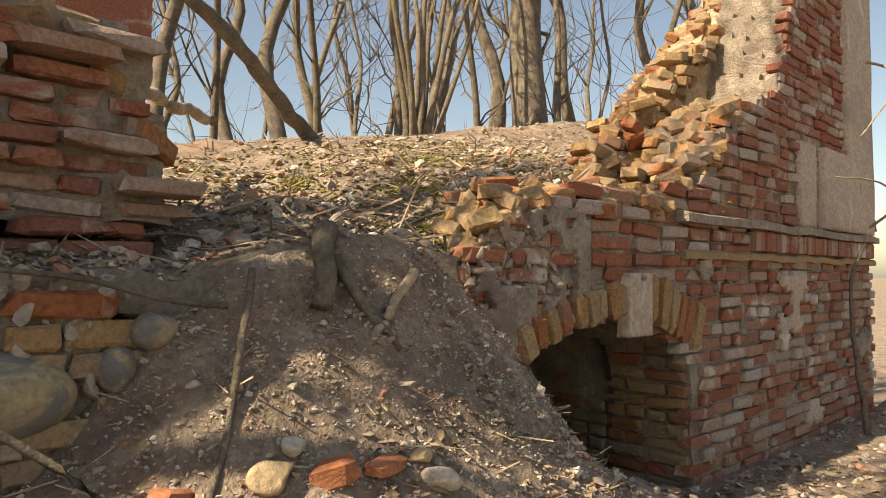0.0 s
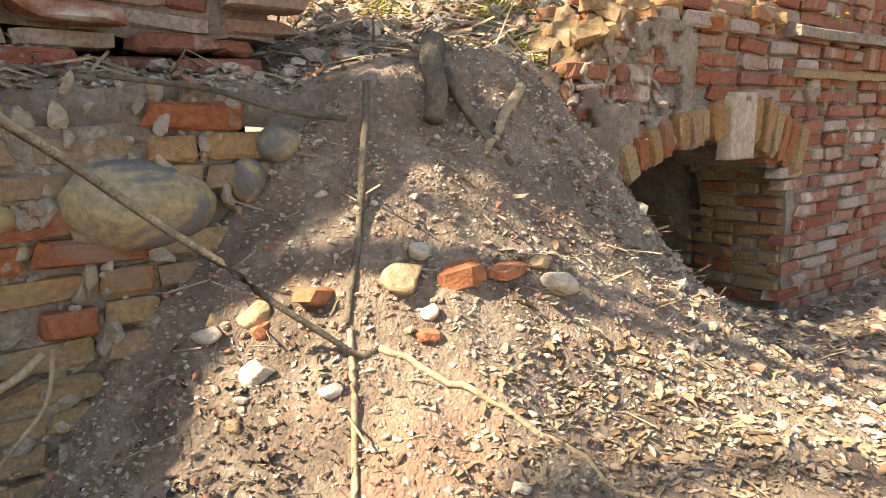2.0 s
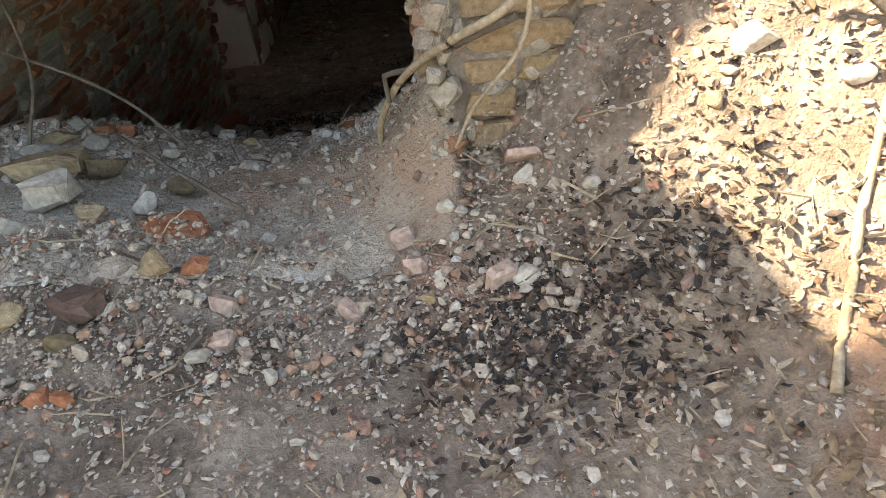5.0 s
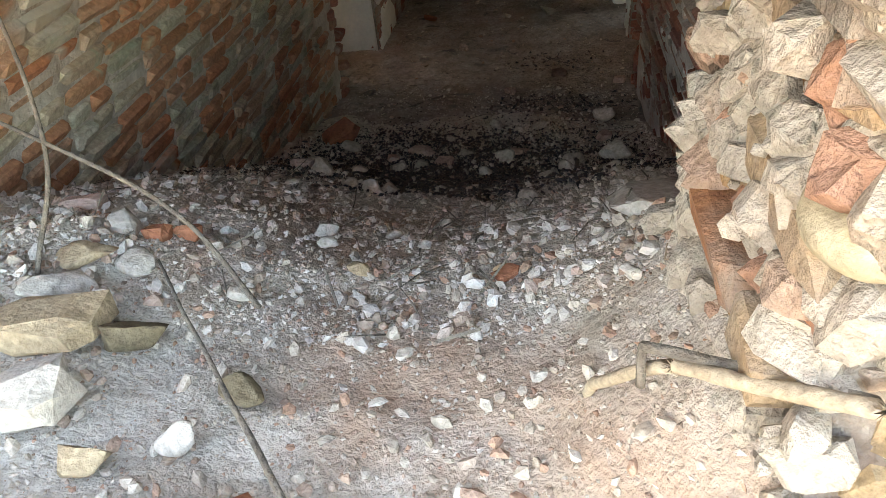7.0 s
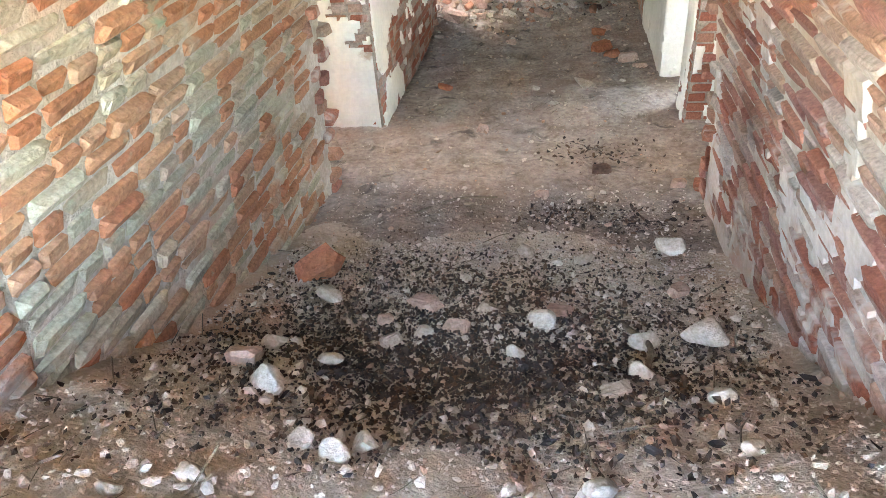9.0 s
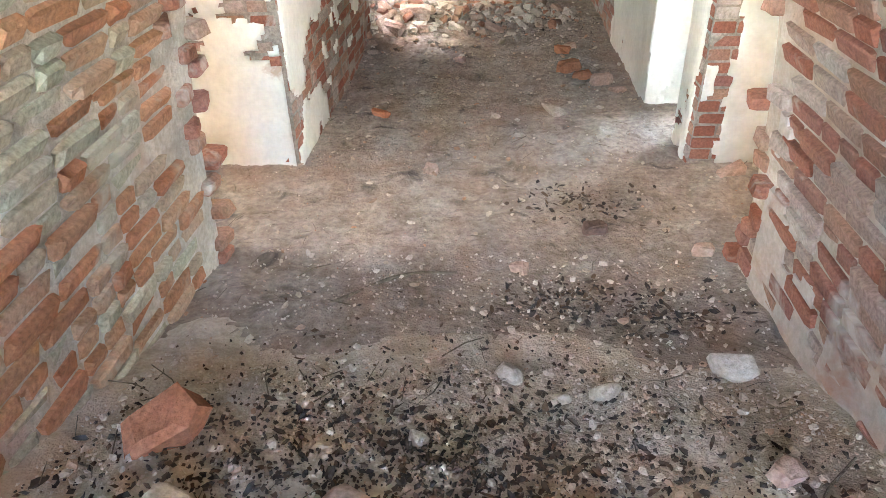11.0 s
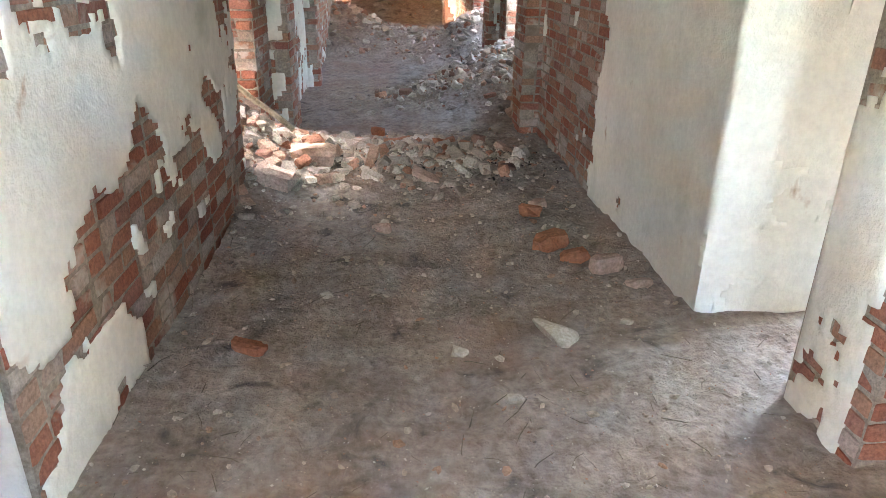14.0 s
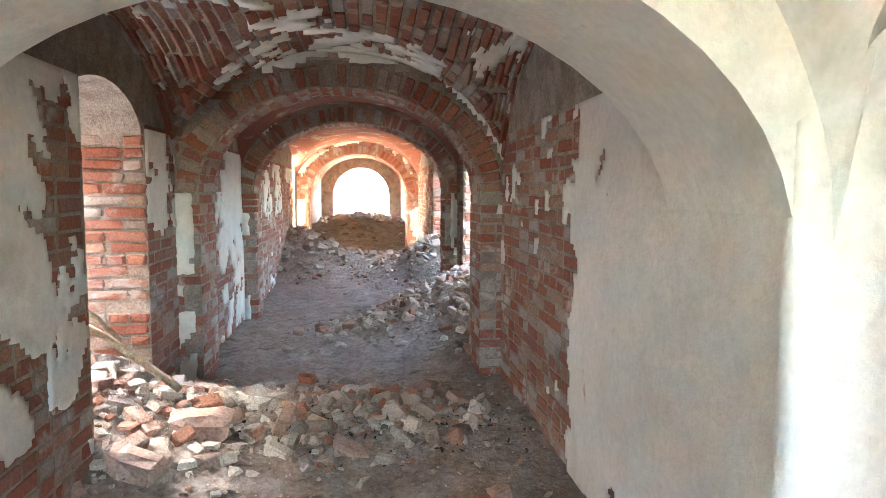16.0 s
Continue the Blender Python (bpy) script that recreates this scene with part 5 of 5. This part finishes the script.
# ---- sticks, roots, logs ----
def wood(name, pts, r0, r1, mat, label, category="branch", sides=7, knots=0.12):
    line = smooth_line(pts, 10)
    n = len(line)
    line = [p + Vector((wob(p, 6, 1), wob(p, 6, 2), wob(p, 6, 3))) * r0 * 0.6 for p in line]
    line = [Vector((p.x, p.y, max(p.z, front_ground(p.x, p.y) + 0.5 * r1))) if p.y < 1.78 and p.x > 0.3 else p for p in line]
    radii = [(r0 + (r1 - r0) * i / (n - 1)) * (1 + knots * wob(line[i], 30, 2)) for i in range(n)]
    ob = new(name, mesh(name, *tube(line, radii, sides), mat, True))
    return tagged(ob, label, category)

wood("stick", [(-0.06, 1.58, 2.62), (0.3, 1.5, 2.3), (0.66, 1.4, 1.98)], 0.011, 0.007, bark_mat, "thin grey stick leaning across the earth bank")
wood("stick", [(0.66, 1.4, 1.98), (0.85, 1.15, 1.8), (1.0, 0.95, 1.7), (1.1, 0.75, 1.64)], 0.009, 0.005, dry_wood_mat, "pale dry stick lying on leaves")
wood("root", [(0.86, 1.74, 2.66), (0.76, 1.62, 2.4), (0.67, 1.53, 2.1), (0.62, 1.47, 1.97)], 0.011, 0.009, bark_mat, "dark hanging root on the earth bank", "root")
wood("root", [(0.62, 1.46, 1.97), (0.55, 1.34, 1.86), (0.44, 1.15, 1.7), (0.37, 1.02, 1.64)], 0.008, 0.009, dry_wood_mat, "pale root running down the bank", "root")
wood("root", [(-0.339, 2.1, 1.56), (-0.325, 2.07, 1.65), (-0.308, 2.02, 1.72), (-0.253, 1.94, 1.837), (-0.191, 1.84, 1.92), (-0.104, 1.745, 1.998), (-0.024, 1.72, 2.04), (0.03, 1.73, 2.08)], 0.009, 0.0095, dry_wood_mat, "pale curved root beside the passage mouth", "root", 9)
wood("root", [(0.02, 1.74, 2.03), (-0.1, 1.77, 1.975), (-0.19, 1.88, 1.9), (-0.27, 1.94, 1.865), (-0.283, 1.95, 1.85), (-0.28, 1.95, 1.79)], 0.009, 0.006, bark_mat, "broken grey root end", "root")
wood("root", [(0.05, 1.72, 2.09), (0.02, 1.72, 1.97), (-0.08, 1.75, 1.84), (-0.13, 1.76, 1.74)], 0.006, 0.004, dry_wood_mat, "thin rootlet on the wall foot", "root")
wood("root", [(0.2, 1.77, 2.66), (0.45, 1.77, 2.63), (0.64, 1.75, 2.58), (0.78, 1.72, 2.56)], 0.007, 0.009, bark_mat, "root running along the top of the wall", "root")
wood("stump", [(1.15, 1.82, 2.78), (1.09, 1.75, 2.7), (1.04, 1.68, 2.56)], 0.04, 0.028, bark_mat, "dark mossy rotten stump in the bank", "stump")
wood("root", [(1.14, 1.75, 2.7), (1.18, 1.68, 2.56), (1.26, 1.6, 2.42)], 0.02, 0.012, bark_mat, "thick root below the stump", "root")
wood("root", [(1.42, 1.72, 2.66), (1.3, 1.68, 2.56), (1.18, 1.62, 2.44)], 0.02, 0.012, dry_wood_mat, "bare grey root in the washed-out earth", "root")
wood("twig", [(-1.45, 2.35, 1.62), (-1.42, 2.5, 1.85), (-1.55, 2.7, 2.2)], 0.006, 0.004, bark_mat, "thin bare twig standing in the mouth", "twig")
wood("twig", [(-0.95, 2.3, 1.58), (-1.15, 2.45, 1.7), (-1.42, 2.5, 1.85), (-1.8, 2.6, 1.95)], 0.006, 0.004, bark_mat, "thin bare twig leaning on the rubble", "twig")
wood("twig", [(-0.65, 1.75, 1.65), (-0.95, 2.1, 1.63), (-1.2, 2.4, 1.62)], 0.006, 0.003, bark_mat, "fallen twig on the rubble", "twig")
wood("twig", [(-1.5, 6.1, 0.17), (-1.2, 6.35, 0.16), (-0.95, 6.4, 0.15)], 0.008, 0.006, bark_mat, "dark stick on the dusty floor", "twig")
wood("dry_stalk", [(3.4, 0.65, 1.55), (3.35, 0.75, 1.75), (3.3, 0.8, 1.83), (3.12, 0.85, 1.78)], 0.008, 0.004, dry_wood_mat, "bent yellow dry stalk before the wall", "twig")
wood("dry_stalk", [(3.3, 0.8, 1.83), (3.2, 0.75, 1.74), (3.12, 0.8, 1.62)], 0.006, 0.004, dry_wood_mat, "bent yellow dry stalk before the wall", "twig")
wood("sapling", [(5.55, 1.55, 1.5), (5.5, 1.6, 2.1), (5.6, 1.65, 2.6), (5.75, 1.6, 2.9)], 0.022, 0.01, bark_mat, "thin sapling growing at the wall", "sapling")
wood("twig", [(6.5, 1.78, 3.05), (6.3, 1.5, 3.25), (5.7, 1.5, 3.35), (5.3, 1.65, 3.36)], 0.012, 0.005, dry_wood_mat, "pale bare twig before the wall", "twig")
wood("twig", [(6.5, 1.78, 4.5), (6.4, 1.5, 4.3), (6.0, 1.5, 4.0), (5.7, 1.6, 3.7)], 0.012, 0.005, dry_wood_mat, "pale bare twig before the wall", "twig")
wood("log", [(0.2, 2.25, 3.5), (0.35, 2.35, 3.45), (0.57, 2.5, 3.41), (0.93, 2.9, 3.41), (1.5, 3.5, 3.47)], 0.036, 0.028, dry_wood_mat, "barkless fallen log lying over the bank", "log", 9)
wood("log", [(1.55, 4.3, 4.55), (2.1, 4.4, 4.2), (2.75, 4.75, 3.85), (3.0, 4.85, 3.75)], 0.045, 0.07, bark_mat, "dark leaning trunk fallen on the bank", "log", 9)
wood("cable", [(-0.3, 4.85, 0.46), (-0.22, 4.6, 0.56), (-0.28, 4.35, 0.58)], 0.012, 0.012, bark_mat, "piece of dark bent pipe in the rubble", "pipe")
wood("board", [(-2.2, 11.0, 0.75), (-1.75, 11.1, 0.35)], 0.022, 0.022, dry_wood_mat, "splintered lath sticking out of the rubble heap", "lath", 4)
wood("board", [(-2.35, 11.3, 0.8), (-2.2, 11.5, 0.55)], 0.02, 0.02, dry_wood_mat, "splintered lath sticking out of the rubble heap", "lath", 4)

# back wall stub on the mound
pier = structure("wall_back_pier", *voxels(0.2, 2.05, 0.13, 6.0, 6.6, 0.13, 2.6, 6.6, 0.0755, lambda x, y, z: x < 2.0 + 0.1 * wob((x, y, z), 3), 0.015), brick_mat, "dark brick pier standing behind the bank", "wall")

# ---- trees ----
def bare_tree(name, seed, height, radius, stems=1, spread=0.3, twigs=10, label="", group="bare trees"):
    """A leafless tree: tapered trunk with limbs, in parts."""
    r = np.random.default_rng(seed)
    root = tagged(new(name), label, "tree", group)
    for s in range(stems):
        lean = Vector((r.normal() * spread * 0.3, r.normal() * spread * 0.3, 1)).normalized() if stems == 1 else Vector((r.uniform(-spread, spread), r.uniform(-spread, spread) * 0.5, 1)).normalized()
        start = Vector((r.normal() * 0.08 * (stems > 1), r.normal() * 0.08 * (stems > 1), -0.3))
        pts = [start + lean * height * k / 7 + Vector((r.normal(), r.normal(), 0)) * 0.035 * k * height / 10 for k in range(8)]
        line = smooth_line(pts, 3)
        rr = radius * r.uniform(0.7, 1.0)
        radii = [rr * (1.05 - 0.85 * i / len(line)) for i in range(len(line))]
        piece("trunk", mesh("trunk", *tube(line, radii, 8), bark_mat, True), root)
        stem = root.children[-1]
        for _ in range(twigs):
            i = r.integers(len(line) // 5, len(line) - 1)
            a = line[i]
            ang = r.uniform(0, 6.28)
            way = Vector((math.cos(ang), math.sin(ang), r.uniform(0.8, 2.2))).normalized()
            ln = height * r.uniform(0.08, 0.28)
            br = [a + way * ln * q + Vector((r.normal(), r.normal(), 0.6 * q)) * 0.05 * ln * q * 3 for q in (0, 0.35, 0.7, 1)]
            v, f = tube(br, [radii[i] * 0.34, radii[i] * 0.25, radii[i] * 0.15, 0.005], 5)
            for _ in range(6):
                b = br[r.integers(1, 4)]
                w2 = (way + Vector(r.normal(size=3)) * 0.6).normalized()
                tv, tf = tube([b, b + w2 * ln * 0.25, b + w2 * ln * 0.5 + Vector((0, 0, 0.08 * ln))], [0.009, 0.006, 0.003], 4)
                f = f + [tuple(q + len(v) for q in t) for t in tf]
                v = v + tv
            piece("limb", mesh("limb", v, f, bark_mat), stem)
    return root

kinds = [bare_tree("tree", 101, 9, 0.09, label="slender bare tree with grey bark behind the ruin"),
         bare_tree("tree", 102, 10, 0.13, label="tall bare tree with grey-brown bark behind the ruin", twigs=14),
         bare_tree("tree", 103, 8, 0.06, spread=0.6, label="thin leaning bare tree behind the ruin", twigs=8),
         bare_tree("tree", 104, 8, 0.055, stems=11, spread=0.42, twigs=4, label="many-stemmed coppiced tree on the bank", group="coppiced trees"),
         bare_tree("tree", 105, 11, 0.3, label="thick old tree with rough ivy-grown bark", twigs=18, group="old trees")]
TREE_SPOTS = [(0.30, 9, 1), (0.33, 11, 0), (0.36, 12, 0), (0.39, 8.5, 2), (0.43, 11, 1), (0.46, 14, 0), (0.49, 10, 1), (0.52, 12, 0), (0.545, 15, 1), (0.57, 11, 2), (0.59, 13, 0), (0.615, 12, 0), (0.66, 14, 1), (0.69, 12, 2), (0.71, 10.5, 0), (0.735, 12, 1), (0.80, 12, 0), (0.815, 10, 2), (0.83, 13, 1), (0.85, 11, 0), (0.865, 14, 1), (0.88, 12, 2), (0.895, 13, 1), (0.91, 15, 0), (0.5, 18, 1), (0.6, 19, 1), (0.7, 20, 1), (0.8, 19, 1), (0.4, 18, 0), (0.345, 15, 1)]
r = np.random.default_rng(9)
used = set()
def plant(k, x, y, z, turn, size):
    m = pose(x, y, z, 0, 0, turn) @ Matrix.Scale(size, 4)
    if k not in used:
        used.add(k)
        kinds[k].matrix_world = m
    else:
        ob = copy_thing(kinds[k], pose(x, y, z, 0, 0, turn))
        ob.scale = (size, size, size)
for sx, dist, k in TREE_SPOTS:
    plant(k, sx * dist, math.sqrt(1 - sx * sx) * dist, 3.3, r.uniform(0, 360), r.uniform(0.85, 1.15))
plant(3, 0.645 * 8.0, 0.764 * 8.0, 4.0, 20, 0.9)
plant(4, 0.775 * 9.5, 0.632 * 9.5, 3.6, 0, 1.0)
# unseen trees added over the passage so their stems stripe the bank with shade
for x, y, k in ((-1.55, 2.45, 3), (-0.75, 2.5, 3), (-1.2, 2.5, 0), (-1.95, 2.4, 0)):
    plant(k, x, y, 3.45, r.uniform(0, 360), 0.85)
for x, y, k in ((-7.5, 3.4, 1), (-9.0, 2.2, 0), (-6.2, 2.9, 3), (-10.5, 4.0, 1), (-8.2, 4.4, 2), (-12.0, 3.0, 1)):
    plant(k, x, y, 1.4, r.uniform(0, 360), 1.0)
